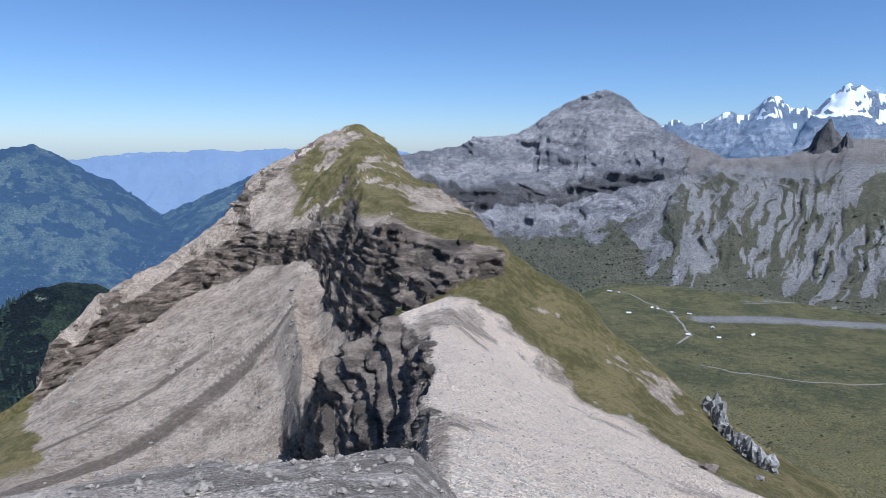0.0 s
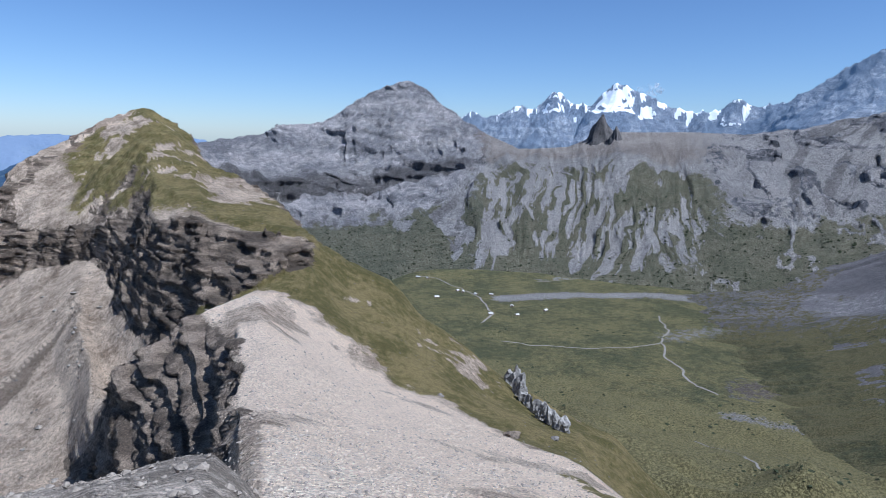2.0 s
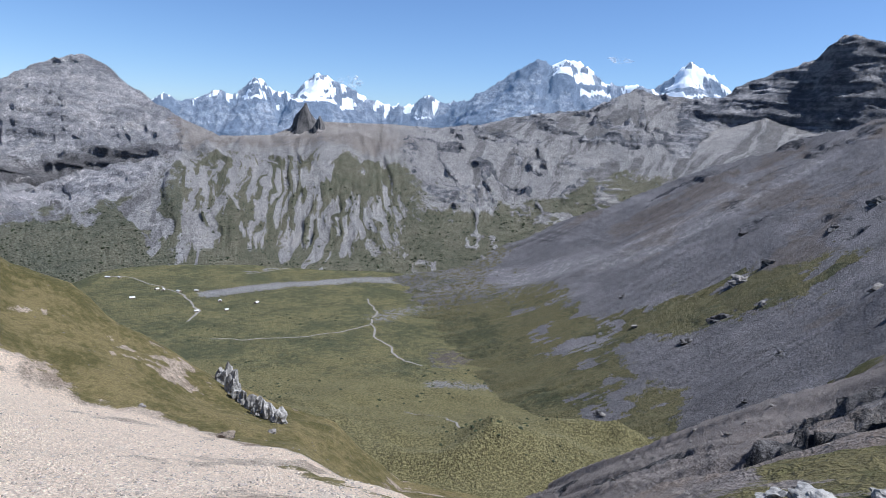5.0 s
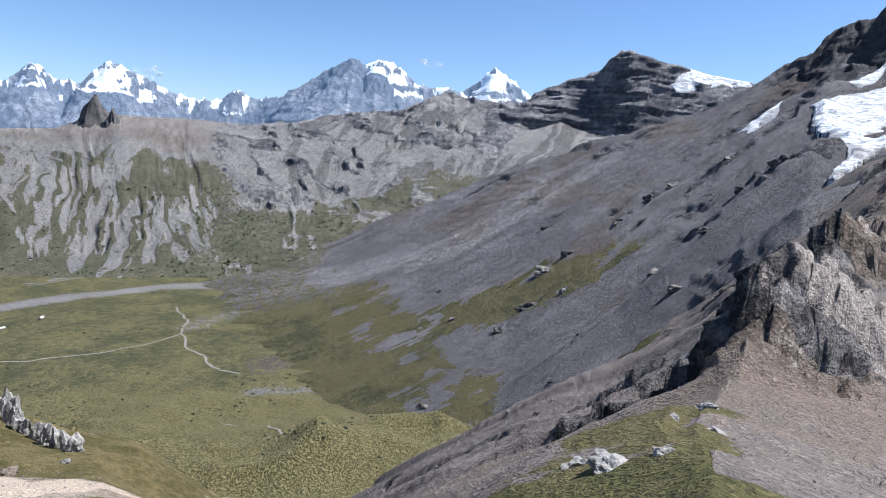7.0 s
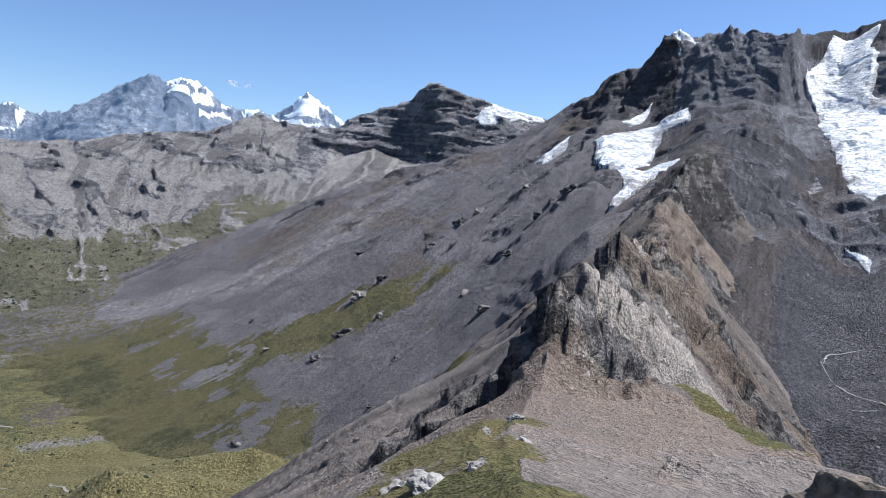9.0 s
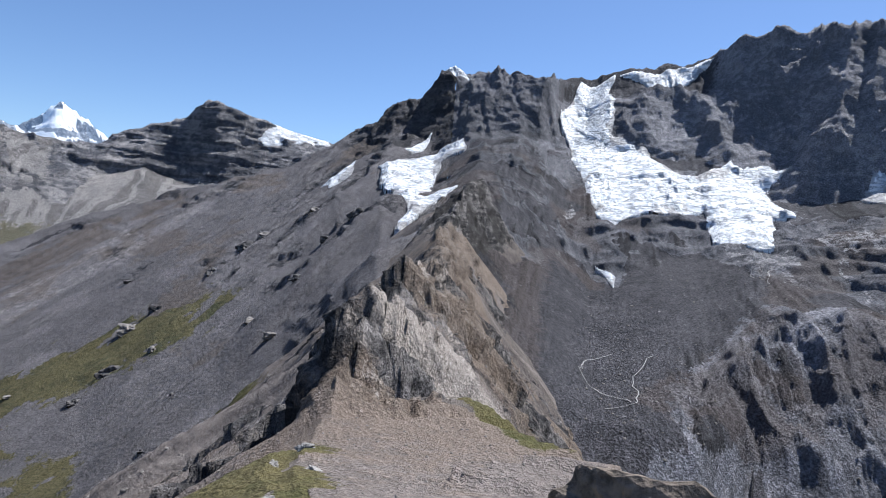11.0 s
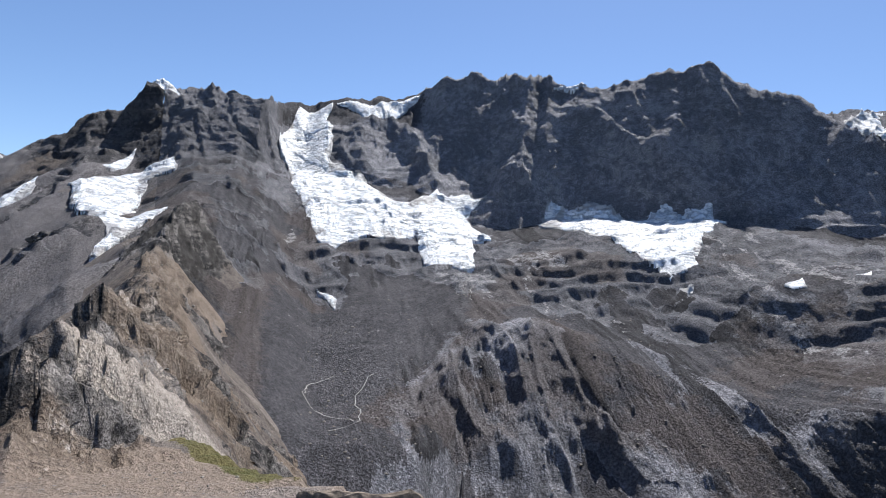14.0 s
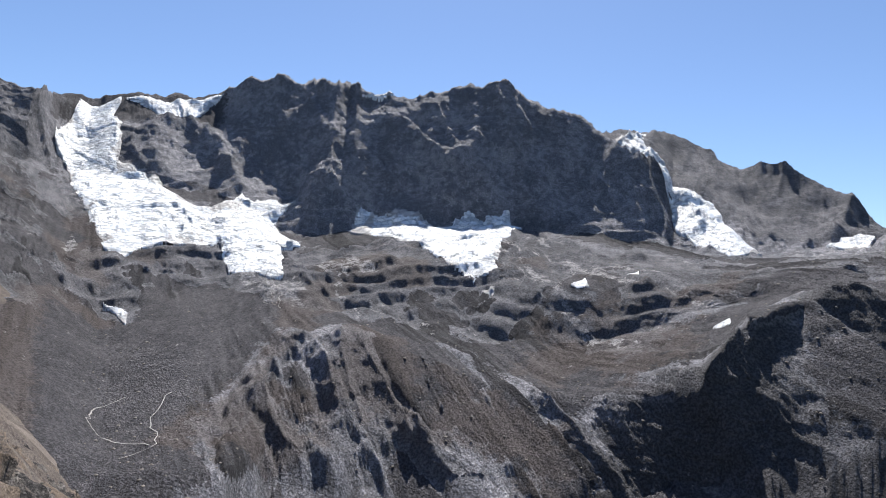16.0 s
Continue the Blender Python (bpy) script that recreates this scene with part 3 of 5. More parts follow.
BENCH = [(34, 1800, -50), (40, 1800, -15), (45, 1800, 15), (50, 1800, 50), (57, 1800, 130), (65, 1800, 255), (75, 1800, 430), (80, 1800, 525), (84, 1800, 610), (88, 1800, 670), (92, 1800, 655), (96, 1800, 740), (99.5, 1800, 740), (104.4, 1640, 585), (108.4, 1680, 597), (111.4, 1720, 618), (115.3, 1800, 619), (120.7, 1700, 599), (123.4, 1600, 588), (130.3, 1580, 610), (138.8, 1560, 617), (145.3, 1420, 564), (148.2, 1400, 558), (152.4, 1400, 573), (158.1, 1420, 576), (162.9, 1440, 607), (166.7, 1430, 621), (169.1, 1430, 617), (180, 1430, 557)]
WALL_FOOT = [(34, 2100, -40), (40, 2100, -2), (45, 2100, 30), (50, 2100, 75), (57, 2100, 180), (65, 2100, 325), (75, 2100, 505), (80, 2100, 605), (84, 2100, 700), (88, 2100, 790), (92, 2100, 790), (96, 2100, 860), (99.5, 2100, 880), (104.3, 2240, 848), (110.4, 2150, 827), (115.9, 2080, 796), (120.4, 2010, 698), (124.6, 1960, 684), (127.2, 1980, 723), (135.2, 1950, 729), (140.2, 1930, 742), (145.2, 1920, 729), (150, 1900, 707), (153.7, 1880, 681), (158.9, 1850, 652), (162.9, 1850, 660), (169.1, 1900, 683), (180, 1900, 623)]
WALL_TOP = [(34, 2700, -30), (40, 2700, 15), (45, 2700, 60), (50, 2700, 135), (57, 2700, 300), (65, 2700, 490), (80, 2550, 715), (86.5, 2480, 896), (88.2, 2460, 967), (90.4, 2430, 996), (91.9, 2390, 1095), (101.3, 2310, 1111), (102.2, 2430, 1112), (103.2, 2600, 1160), (105.3, 2650, 1178), (107.3, 2600, 1202), (114.4, 2577, 1257), (117, 2503, 1292), (121.3, 2450, 1288), (124.5, 2343, 1277), (125.7, 2407, 1306), (126.5, 2332, 1273), (128.1, 2322, 1241), (139.7, 2236, 1284), (142.3, 2215, 1227), (148.3, 2183, 1084), (152.2, 2069, 925), (153.4, 1994, 809), (154, 1950, 709), (156.3, 1980, 709), (158.4, 2080, 769), (160.5, 2050, 701), (164.8, 2100, 698), (169.1, 2150, 741), (180, 2150, 681)]
BEHIND = [(34, 2950, -80), (50, 2950, 50), (65, 2950, 440), (80, 2800, 655), (84.7, 2830, 602), (86.5, 2810, 646), (88.2, 2790, 717), (90.4, 2760, 746), (91.9, 2720, 845), (101.3, 2640, 861), (102.2, 2930, 902), (105.3, 2980, 928), (107.3, 2930, 952), (114.4, 2925, 994), (117, 2854, 1026), (121.3, 2801, 1021), (124.5, 2694, 1011), (125.7, 2758, 1039), (126.5, 2684, 1006), (128.1, 2673, 975), (129.6, 2662, 993), (139.7, 2588, 1017), (142.3, 2567, 961), (148.6, 2600, 1172), (150.2, 2550, 1187), (155, 2500, 1150), (159.2, 2450, 1038), (162.9, 2400, 1001), (165.9, 2350, 922), (169.1, 2300, 806), (180, 2300, 746)]
RELIEF = (FOOT, TOE, BROW, BASIN_END, BENCH, WALL_FOOT, WALL_TOP, BEHIND)
MEADOW = [(1187, 853, 0), (1305, 806, 0), (1365, 713, 0), (1381, 580, 0), (1427, 463, 0)]
APRONS = [[(1626, 1765, 0), (1713, 1431, 0), (1793, 1142, 0), (1938, 949, 0), (2269, 892, 0)], [(1473, 1659, 0), (1668, 1332, 0), (1741, 993, 0), (1948, 836, 0), (2193, 693, 0)]]


def wall_height(x, y):
    r = np.hypot(x, y)
    k = 1 + 0.022 * fractal(x, y, 240, 4, 231)
    turn = np.radians(0.55 * fractal(x, y, 210, 4, 235))
    wx, wy = k * (x * np.cos(turn) + y * np.sin(turn)), k * (y * np.cos(turn) - x * np.sin(turn))
    h, q = loft(wx, wy, RELIEF)
    return h + 12 * smooth(q, 5.6, 6.0) * (1 - smooth(q, 6.1, 6.6)), q, r


def glacier_wall(x, y):
    h, q, r = wall_height(x, y)
    az = np.degrees(np.arctan2(x, y))
    steep = slope_of(wall_height, x, y, 8.0)
    wide, patch = fractal(x, y, 300, 4, 245), fractal(x, y, 170, 5, 263, 0.6)
    crag = crags(x, y, 150, 7, 251, 0.55)
    across, down = 0.59 * x + 0.81 * y, 0.59 * y - 0.81 * x
    open_side = 1 - smooth(az + 3 * wide, 89, 94)
    upper = smooth(q + 0.5 * wide, 4.7, 5.3) * smooth(az, 83, 87)
    face = smooth(q, 5.0, 5.15) * (1 - smooth(q, 5.97, 6.1)) * smooth(az, 107, 112)
    calm = smooth(az + 2 * wide, 102, 105) * (1 - smooth(az + 4 * wide + 3 * patch - 6 * (q - 2.5), 115, 120)) * smooth(q, 0.6, 1.0) * (1 - smooth(q + 0.2 * patch, 2.8, 3.05))
    slab = smooth(az + 4 * patch, 112, 119) * smooth(q, 0.2, 0.8) * (1 - smooth(q + 0.5 * wide, 1.9, 2.5)) * (1 - calm)
    step = smooth(az, 99, 105) * smooth(q + 0.4 * patch, 2.5, 3.0) * (1 - smooth(q, 4.6, 5.0)) * (1 - calm)
    diag = crags(y + 0.26 * x, 0.3 * (x - 0.26 * y), 105, 7, 249, 0.55)
    split = crags(y + 0.3 * x, 0.34 * (x - 0.3 * y), 36, 5, 253, 0.6)
    rill = np.where(az > 98, fractal(y + 0.26 * x, 0.07 * (x - 0.26 * y), 44, 5, 271, 0.62), fractal(across, 0.07 * down, 40, 5, 273, 0.62))
    swell = np.where(az > 98, 0, crags(across, 0.16 * down, 260, 5, 275, 0.55) - 0.4)
    outcrop = open_side * smooth(crags(across, 0.45 * down, 190, 5, 277, 0.6), 0.5, 0.62) * smooth(h, 250, 420)
    rocky = np.clip(np.maximum(smooth(steep, 0.85, 1.3) * (1 - calm) * (1 - 0.6 * open_side), np.maximum(np.maximum(0.95 * slab * smooth(diag, 0.22, 0.36), 0.9 * step * smooth(crags(x, y, 190, 5, 247), 0.2, 0.34)), np.maximum(upper * (1 - smooth(q, 6.0, 6.3) * smooth(az, 100, 146) * (1 - smooth(az, 146, 147))), 0.8 * outcrop))), 0, 1)
    side = smooth(az + 2 * wide, 91.5, 94) * (1 - smooth(az + 2 * wide, 101, 104)) * smooth(q, 2.0, 2.6) * (1 - smooth(q, 4.8, 5.2))
    rocky = np.maximum(rocky, 0.95 * side * smooth(crags(x, y, 120, 6, 281, 0.6) + 0.12 * patch, 0.3, 0.42))
    snowy = smooth(az, 101.5, 103) * (1 - smooth(az, 114, 117)) * smooth(q, 5.45, 5.75)
    rocky = np.maximum(rocky, face) * (1 - 0.85 * snowy)
    flute = crags(2100 * np.radians(az) + 0.3 * h, 0.5 * h, 210, 6, 255, 0.55)
    z = h + rocky * slab * (65 * np.clip(diag - 0.36, -0.2, 0.4) + 15 * (split - 0.4)) + rocky * (1 - face) * (1 - 0.5 * slab) * (60 * (crag - 0.36) + 14 * stair(x, y, 90, 165, 252, 1.2) - 7) * (0.4 + 0.6 * upper)
    z = z + (1 - rocky) * (1 - calm) * (13 * rill + 4.5 * fractal(x, y, 60, 6, 257, 0.6)) * smooth(q, 0.1, 0.6) + open_side * 48 * swell * smooth(q, 0.8, 1.4) * smooth(h, 40, 200) + calm * 2.5 * fractal(x, y, 120, 5, 279)
    # it dips under the spur in front of it
    z = z - 70 * smooth(south_height(x, y)[0] - h, 25, 140)
    z = z + face * (75 * (flute - 0.36) + 30 * (crag - 0.36)) * smooth(q, 5.02, 5.3)
    z = z + 20 * (crags(x, y, 70, 5, 259) - 0.36) * (1 - smooth(np.abs(q - 6), 0, 0.2)) * smooth(az, 83, 87) * (1 - snowy)
    # beds of rock: level cliffs and ledges, dipping gently along the wall
    tilt = 0.10 * (x + y)
    z = z + rocky * (1 - slab) * (beds(z + tilt, 38.0, 0.8, 2.0 * fractal(x, y, 330, 5, 261)) - z - tilt) * (1 - 0.35 * face) * (1 - 0.85 * upper) * (1 - smooth(q, 5.9, 6.1))
    near = np.abs(along(x, y, MEADOW)[2])
    grass = open_side * np.clip(1 - smooth(near + 120 * patch, 70, 170) + smooth(130 - h + 70 * patch, 0, 60) * (1 - 0.5 * smooth(r, 1700, 2100)), 0, 1) * smooth(patch + 0.8 * rill + smooth(60 - h, 0, 50), -0.25, 0.05) * (1 - 0.8 * rocky)
    gravel = 0 * x
    for line in APRONS:
        gravel = np.maximum(gravel, 1 - smooth(np.abs(along(x, y, line)[2]) + 40 * rill, 10, 75))
    stain = smooth(rill + 0.4 * patch, 0.05, 0.4) * (1 - calm)
    warm = (1 - open_side) * smooth(wide + 0.4 * patch, -0.05, 0.3) * (1 - calm) * (1 - smooth(q, 4.2, 4.7)) + 0.75 * open_side * smooth(patch + 0.3 * wide, 0.0, 0.35) * smooth(h, 120, 260)
    bright = smooth(fractal(y + 0.26 * x, 0.25 * x, 46, 4, 265), 0.15, 0.45)
    chalk = 0.5 * step * bright + 0.15 * slab * smooth(split, 0.52, 0.66) + 0.45 * face * (1 - smooth(q, 5.4, 5.75)) * smooth(fractal(1900 * np.radians(az) + 0.7 * h, 0.45 * h, 130, 5, 266, 0.6), 0.0, 0.45) + 0.4 * gravel * open_side
    tone = np.clip(0.5 * open_side + (0.25 + 0.25 * open_side) * (smooth(fractal(x, y, 140, 5, 267), 0.1, 0.6) + smooth(rill, 0.2, 0.5)) * (1 - calm) + gravel * open_side, 0, 1)
    # dark bench rock; also shade painted over the gorge and between slab ribs
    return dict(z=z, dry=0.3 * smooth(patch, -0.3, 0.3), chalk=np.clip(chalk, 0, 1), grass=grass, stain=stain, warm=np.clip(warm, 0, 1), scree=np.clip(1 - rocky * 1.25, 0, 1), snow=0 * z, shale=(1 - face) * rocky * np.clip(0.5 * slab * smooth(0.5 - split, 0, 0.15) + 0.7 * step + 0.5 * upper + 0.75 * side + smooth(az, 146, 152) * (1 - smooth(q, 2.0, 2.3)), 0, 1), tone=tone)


# --- the cirque across the alp: limestone peak, brown grass ridge, karst slope and horn. Lines that run round it: bearing, distance, height
ALP_EDGE = [(-5.7, 2500, 11), (2.4, 2500, -16), (11.6, 2500, -16), (16.5, 2560, -5), (21.6, 2580, -3), (25.9, 2560, 1), (28.6, 2560, 24), (32.9, 2600, 52), (38.4, 2520, 17), (45.8, 2400, 16), (53.3, 2420, 71), (59.8, 2500, 166), (65.4, 2600, 310), (70.7, 2700, 482), (76.3, 2800, 568), (82.3, 2850, 631)]
LOWER_SLOPE = [(-5.5, 2800, 121), (2.5, 2800, 104), (9.3, 2760, 90), (14.5, 2780, 141), (18, 2760, 106), (21.5, 2780, 180), (25.8, 2780, 168), (28.7, 2780, 148), (31.6, 2740, 144), (36.1, 2640, 94), (45.7, 2560, 96), (53.2, 2600, 153), (59.6, 2700, 244), (65.2, 2800, 388), (70.6, 2900, 525), (76.3, 2950, 588), (82.2, 3000, 669)]
CLIFF_FOOT = [(-5.3, 3200, 256), (-1.4, 3250, 261), (2.7, 3300, 228), (7.1, 3300, 247), (11.7, 3300, 265), (16.5, 3250, 362), (20.4, 3150, 395), (25.6, 3050, 386), (28.8, 3000, 367), (31.7, 3000, 421), (36, 2980, 386), (40.6, 2920, 328), (45.4, 2940, 339), (52.8, 3000, 384), (59.2, 3050, 457), (63, 3150, 522), (65.3, 3380, 638), (68.5, 3420, 706), (71.8, 3330, 637), (76.3, 3260, 611), (79.9, 3260, 661), (82.8, 3250, 778)]
CLIFF_TOP = [(-5.2, 3330, 369), (-1.3, 3340, 370), (2.7, 3360, 339), (7.1, 3360, 341), (11.7, 3360, 351), (15.5, 3320, 400), (18.9, 3260, 454), (22.4, 3300, 467), (25.6, 3250, 482), (27.6, 3200, 475), (31.7, 3150, 527), (36, 3150, 531), (40.6, 3120, 509), (45.3, 3150, 513), (52.6, 3200, 566), (58.9, 3400, 721), (62.7, 3450, 751), (65.2, 3410, 715), (68.4, 3440, 769), (71.7, 3400, 707), (76.1, 3330, 691), (79.8, 3330, 727), (82.7, 3320, 820)]
SKYLINE = [(-6.5, 3900, 467), (-1.2, 3950, 505), (1.6, 3900, 541), (2.5, 3850, 582), (6.3, 3850, 613), (9.5, 3850, 760), (10.9, 3850, 811), (13.7, 3830, 859), (15.3, 3800, 812), (17.4, 3720, 699), (18.9, 3650, 632), (20.9, 3550, 559), (23.4, 3450, 486), (27.6, 3330, 508), (29, 3280, 549), (31.7, 3260, 583), (38.2, 3300, 588), (41.5, 3350, 585), (45.2, 3400, 613), (47.6, 3430, 655), (54.9, 3500, 725), (58.2, 3580, 841), (60.2, 3560, 802), (65, 3580, 803), (65.9, 3620, 862), (68.6, 3640, 939), (71.2, 3580, 986), (72.8, 3540, 1086), (73.6, 3540, 1095), (79.2, 3600, 986), (83.2, 3650, 950), (85.3, 3650, 982)]
FAR_SIDE = [(-6.5, 4200, 297), (-1.2, 4250, 335), (2.5, 4150, 412), (8.1, 4150, 525), (10.9, 4150, 641), (15.3, 4100, 642), (18.9, 3950, 462), (23.4, 3750, 316), (29, 3580, 379), (38.2, 3600, 418), (45.2, 3700, 443), (54.9, 3800, 555), (60.2, 3860, 632), (65.9, 3920, 692), (71.2, 3880, 816), (73.6, 3840, 925), (79.2, 3900, 816), (85.3, 3950, 812)]
CIRQUE = (ALP_EDGE, LOWER_SLOPE, CLIFF_FOOT, CLIFF_TOP, SKYLINE, FAR_SIDE)


def rim_height(x, y):
    k = 1 + 0.012 * fractal(x, y, 300, 4, 431)
    turn = np.radians(0.35 * fractal(x, y, 240, 4, 435))
    wx, wy = k * (x * np.cos(turn) + y * np.sin(turn)), k * (y * np.cos(turn) - x * np.sin(turn))
    return loft(wx, wy, CIRQUE)


def cirque(x, y):
    h, q = rim_height(x, y)
    az, r = np.degrees(np.arctan2(x, y)), np.hypot(x, y)
    arc = 3000 * np.radians(az) + 110 * fractal(x, y, 330, 4, 437)
    steep = slope_of(rim_height, x, y, 10.0)
    patch, wide = fractal(x, y, 230, 5, 457, 0.6), fractal(x, y, 520, 3, 459)
    peak = 1 - smooth(az + 1.5 * patch, 17.5, 22)
    karst = smooth(az + 4 * wide, 36, 46)
    horn = smooth(az + 2 * wide, 60, 65)
    brown = (1 - peak) * (1 - karst)
    crag, knob = crags(x, y, 150, 7, 347, 0.6), crags(arc + 0.4 * r, r, 130, 6, 447, 0.62)
    rib = crags(arc + 0.12 * r, 0.3 * r, 210, 6, 441, 0.58)
    fine = crags(arc - 0.25 * r, 0.2 * r, 60, 5, 443, 0.6)
    band = smooth(q, 1.95, 2.1) * (1 - smooth(q, 2.95, 3.1))
    face = peak * smooth(q, 3.0, 3.2) * (1 - smooth(q, 3.98, 4.1))
    cliffs = horn * smooth(q + 0.25 * patch, 1.95, 2.1) * (1 - smooth(q, 4.0, 4.1))
    knobby = karst * (1 - horn) * smooth(knob, 0.40, 0.5) * smooth(q + 0.5 * patch, 1.2, 2.0)
    gully = (1 - karst) * smooth(q, 0.15, 0.5) * (1 - smooth(q, 2.6, 3.4) * (1 - peak))
    rocky = np.clip(np.maximum(np.maximum(peak * band, 0.85 * face), np.maximum(cliffs, 0.9 * knobby)) + peak * smooth(q, 1.0, 1.6) * smooth(rib, 0.36, 0.5) * 0.8, 0, 1)
    inner = smooth(q, 0.05, 0.5) * (1 - smooth(q, 3.75, 4.0))
    z = h + gully * (55 * (rib - 0.38) + 16 * (fine - 0.38)) * inner + brown * smooth(q, 2.4, 3.0) * 22 * (fine - 0.4) * inner
    z = z + rocky * inner * (45 * (crag - 0.36) + 26 * stair(x, y, 110, 45, 449) - 12) * (1 - 0.3 * cliffs) * (1 - 0.6 * face) + karst * (1 - horn) * inner * (26 * (knob - 0.38) + 12 * fractal(x, y, 120, 5, 465, 0.6)) + horn * (1 - rocky) * 9 * (fine - 0.4) * inner
    z = z + 14 * (crags(x, y, 90, 5, 467) - 0.4) * (1 - smooth(np.abs(q - 4), 0, 0.25)) * (1 - 0.8 * brown)
    tilt = 0.16 * x - 0.1 * y
    z = z + rocky * (beds(z + tilt, 60.0, 0.7, 1.1 * fractal(x, y, 300, 4, 451)) - z - tilt) * (1 - 0.6 * face) * (1 - 0.45 * cliffs)
    # slanting layers on the face of the peak
    z = z + face * 30 * (crags(z + 0.75 * arc, 0.2 * arc, 95, 5, 469, 0.6) - 0.4)
    low = smooth(1.75 - q - 0.9 * patch - 0.25 * wide, 0, 0.5)
    grass = peak * low * smooth(rib + 0.2 * patch, 0.22, 0.34) + brown * smooth(2.6 - q - 0.5 * patch, 0, 0.6) * smooth(fine + 0.15 * patch, 0.1, 0.22) + karst * (1 - horn) * smooth(1.9 - q - 0.6 * patch, 0, 0.45) * smooth(0.56 - knob, 0, 0.1) + karst * horn * smooth(0.6 - q + 0.7 * patch, 0, 0.4)
    # dark gullies that run together downhill, with pale rubble in their beds
    thread = crags(arc + 0.12 * r, 0.3 * r, 34, 5, 475, 0.6)
    gut = (1 - karst) * smooth(0.25 - rib + 0.1 * patch + 0.1 * (0.4 - fine), 0.0, 0.1) * smooth(q, 0.25, 0.6) * (1 - smooth(q + 0.3 * patch, 2.2, 2.9) * (1 - peak))
    bare = gut * smooth(0.36 - thread, 0.0, 0.12)
    chalk = np.clip(0.4 * bare * (1 - smooth(q, 2.0, 3.0)) + 0.55 * karst * (1 - horn) * smooth(knob, 0.5, 0.62) * (1 - smooth(q, 2.0, 2.5)) + 0.3 * face * smooth(fine, 0.4, 0.6), 0, 1)
    # darkens the peak's cliff band, steep faces and low places among the knobs
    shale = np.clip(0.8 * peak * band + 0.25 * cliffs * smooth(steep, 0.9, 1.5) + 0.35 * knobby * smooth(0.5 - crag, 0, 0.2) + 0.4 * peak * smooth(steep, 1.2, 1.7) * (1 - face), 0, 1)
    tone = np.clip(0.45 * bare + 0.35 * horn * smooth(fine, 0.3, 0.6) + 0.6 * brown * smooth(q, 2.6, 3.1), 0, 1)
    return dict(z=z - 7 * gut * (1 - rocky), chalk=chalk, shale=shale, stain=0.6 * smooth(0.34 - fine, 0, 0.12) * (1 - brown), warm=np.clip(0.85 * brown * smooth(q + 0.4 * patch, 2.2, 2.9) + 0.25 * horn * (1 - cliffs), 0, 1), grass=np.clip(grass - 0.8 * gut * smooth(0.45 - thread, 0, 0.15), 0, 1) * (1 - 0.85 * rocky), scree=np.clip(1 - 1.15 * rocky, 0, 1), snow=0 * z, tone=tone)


# --- snow ranges on the skyline
RANGE = [(1309, 4618, 606), (1591, 4529, 732), (1685, 4494, 696), (1890, 4412, 784), (2021, 4354, 765), (2129, 4302, 889), (2232, 4249, 814), (2366, 4176, 795), (2502, 4096, 955), (2653, 4000, 885), (2780, 3913, 801), (2913, 3815, 750), (3054, 3703, 770), (3135, 3635, 840), (3232, 3549, 791), (3371, 3417, 819), (3631, 3139, 749)]
DOME = [(3102, 3531, 676), (3238, 3406, 774), (3410, 3235, 921), (3603, 3018, 1117), (3662, 2946, 1071), (3726, 2864, 1111), (3794, 2775, 1089), (3890, 2638, 969), (4020, 2435, 954), (4142, 2220, 875)]
HORNLET = [(4052, 2497, 901), (4133, 2361, 959), (4217, 2209, 1131), (4272, 2099, 1056), (4333, 1970, 938), (4446, 1700, 875)]
LEFTHILL = [(-2954, 3591, 415), (-2750, 3750, 483), (-2617, 3844, 504), (-2478, 3935, 535), (-2352, 4011, 461), (-2172, 4112, 315), (-1917, 4181, 182), (-1671, 4178, 111)]
RIGHTHILL = [(-805, 4122, 543), (-1057, 4117, 424), (-1273, 4107, 323), (-1518, 4077, 216), (-1756, 4034, 110), (-1865, 3875, 9)]
HAZE = [(-2615, 4144, 403), (-2425, 4258, 431), (-2063, 4444, 483), (-1800, 4558, 485), (-1688, 4600, 509), (-1480, 4671, 486), (-1254, 4737, 512), (-940, 4809, 506), (-278, 4892, 495)]
FOREST = [(-851, 1235, 200), (-836, 1305, 239), (-791, 1333, 255), (-771, 1402, 227), (-726, 1537, 119)]


def far_range(pts, fall, cap, seed, rise=55.0, snowy=-99.0):
    def shape(x, y):
        wx, wy = warp(x, y, 150, 18.0, seed)
        h, s, d = crest(wx, wy, pts, lambda d, at: np.where(d < 0, -d * 0.9, drop(d, [0, 100, 400], [0, 100 * fall, 330 * fall])), True)
        rib = crags(s + 0.4 * d, d * 0.35, 150, 6, seed + 9, 0.6)
        h = h + 1.4 * rise * (rib - 0.42) * smooth(np.abs(d), 0, 110) + 0.45 * rise * (crags(x, y, 60, 5, seed + 13) - 0.42)
        patch = fractal(x, y, 140, 5, seed + 17, 0.6)
        gully = crags(s + 0.5 * d, 0.5 * d, 48, 5, seed + 21, 0.65)
        snow = smooth(h + 130 * patch - 800 * (gully - 0.40) - 120 * (rib - 0.36), cap, cap + 25) * smooth(np.degrees(np.arctan2(x, y)), snowy, snowy + 0.6)
        return dict(z=h, grass=smooth(patch, -0.1, 0.1), scree=0.3 + 0 * h, snow=snow, tone=0 * h)
    return shape

# ---------------------------------------------------------------- building the ground
FINE = 0.74


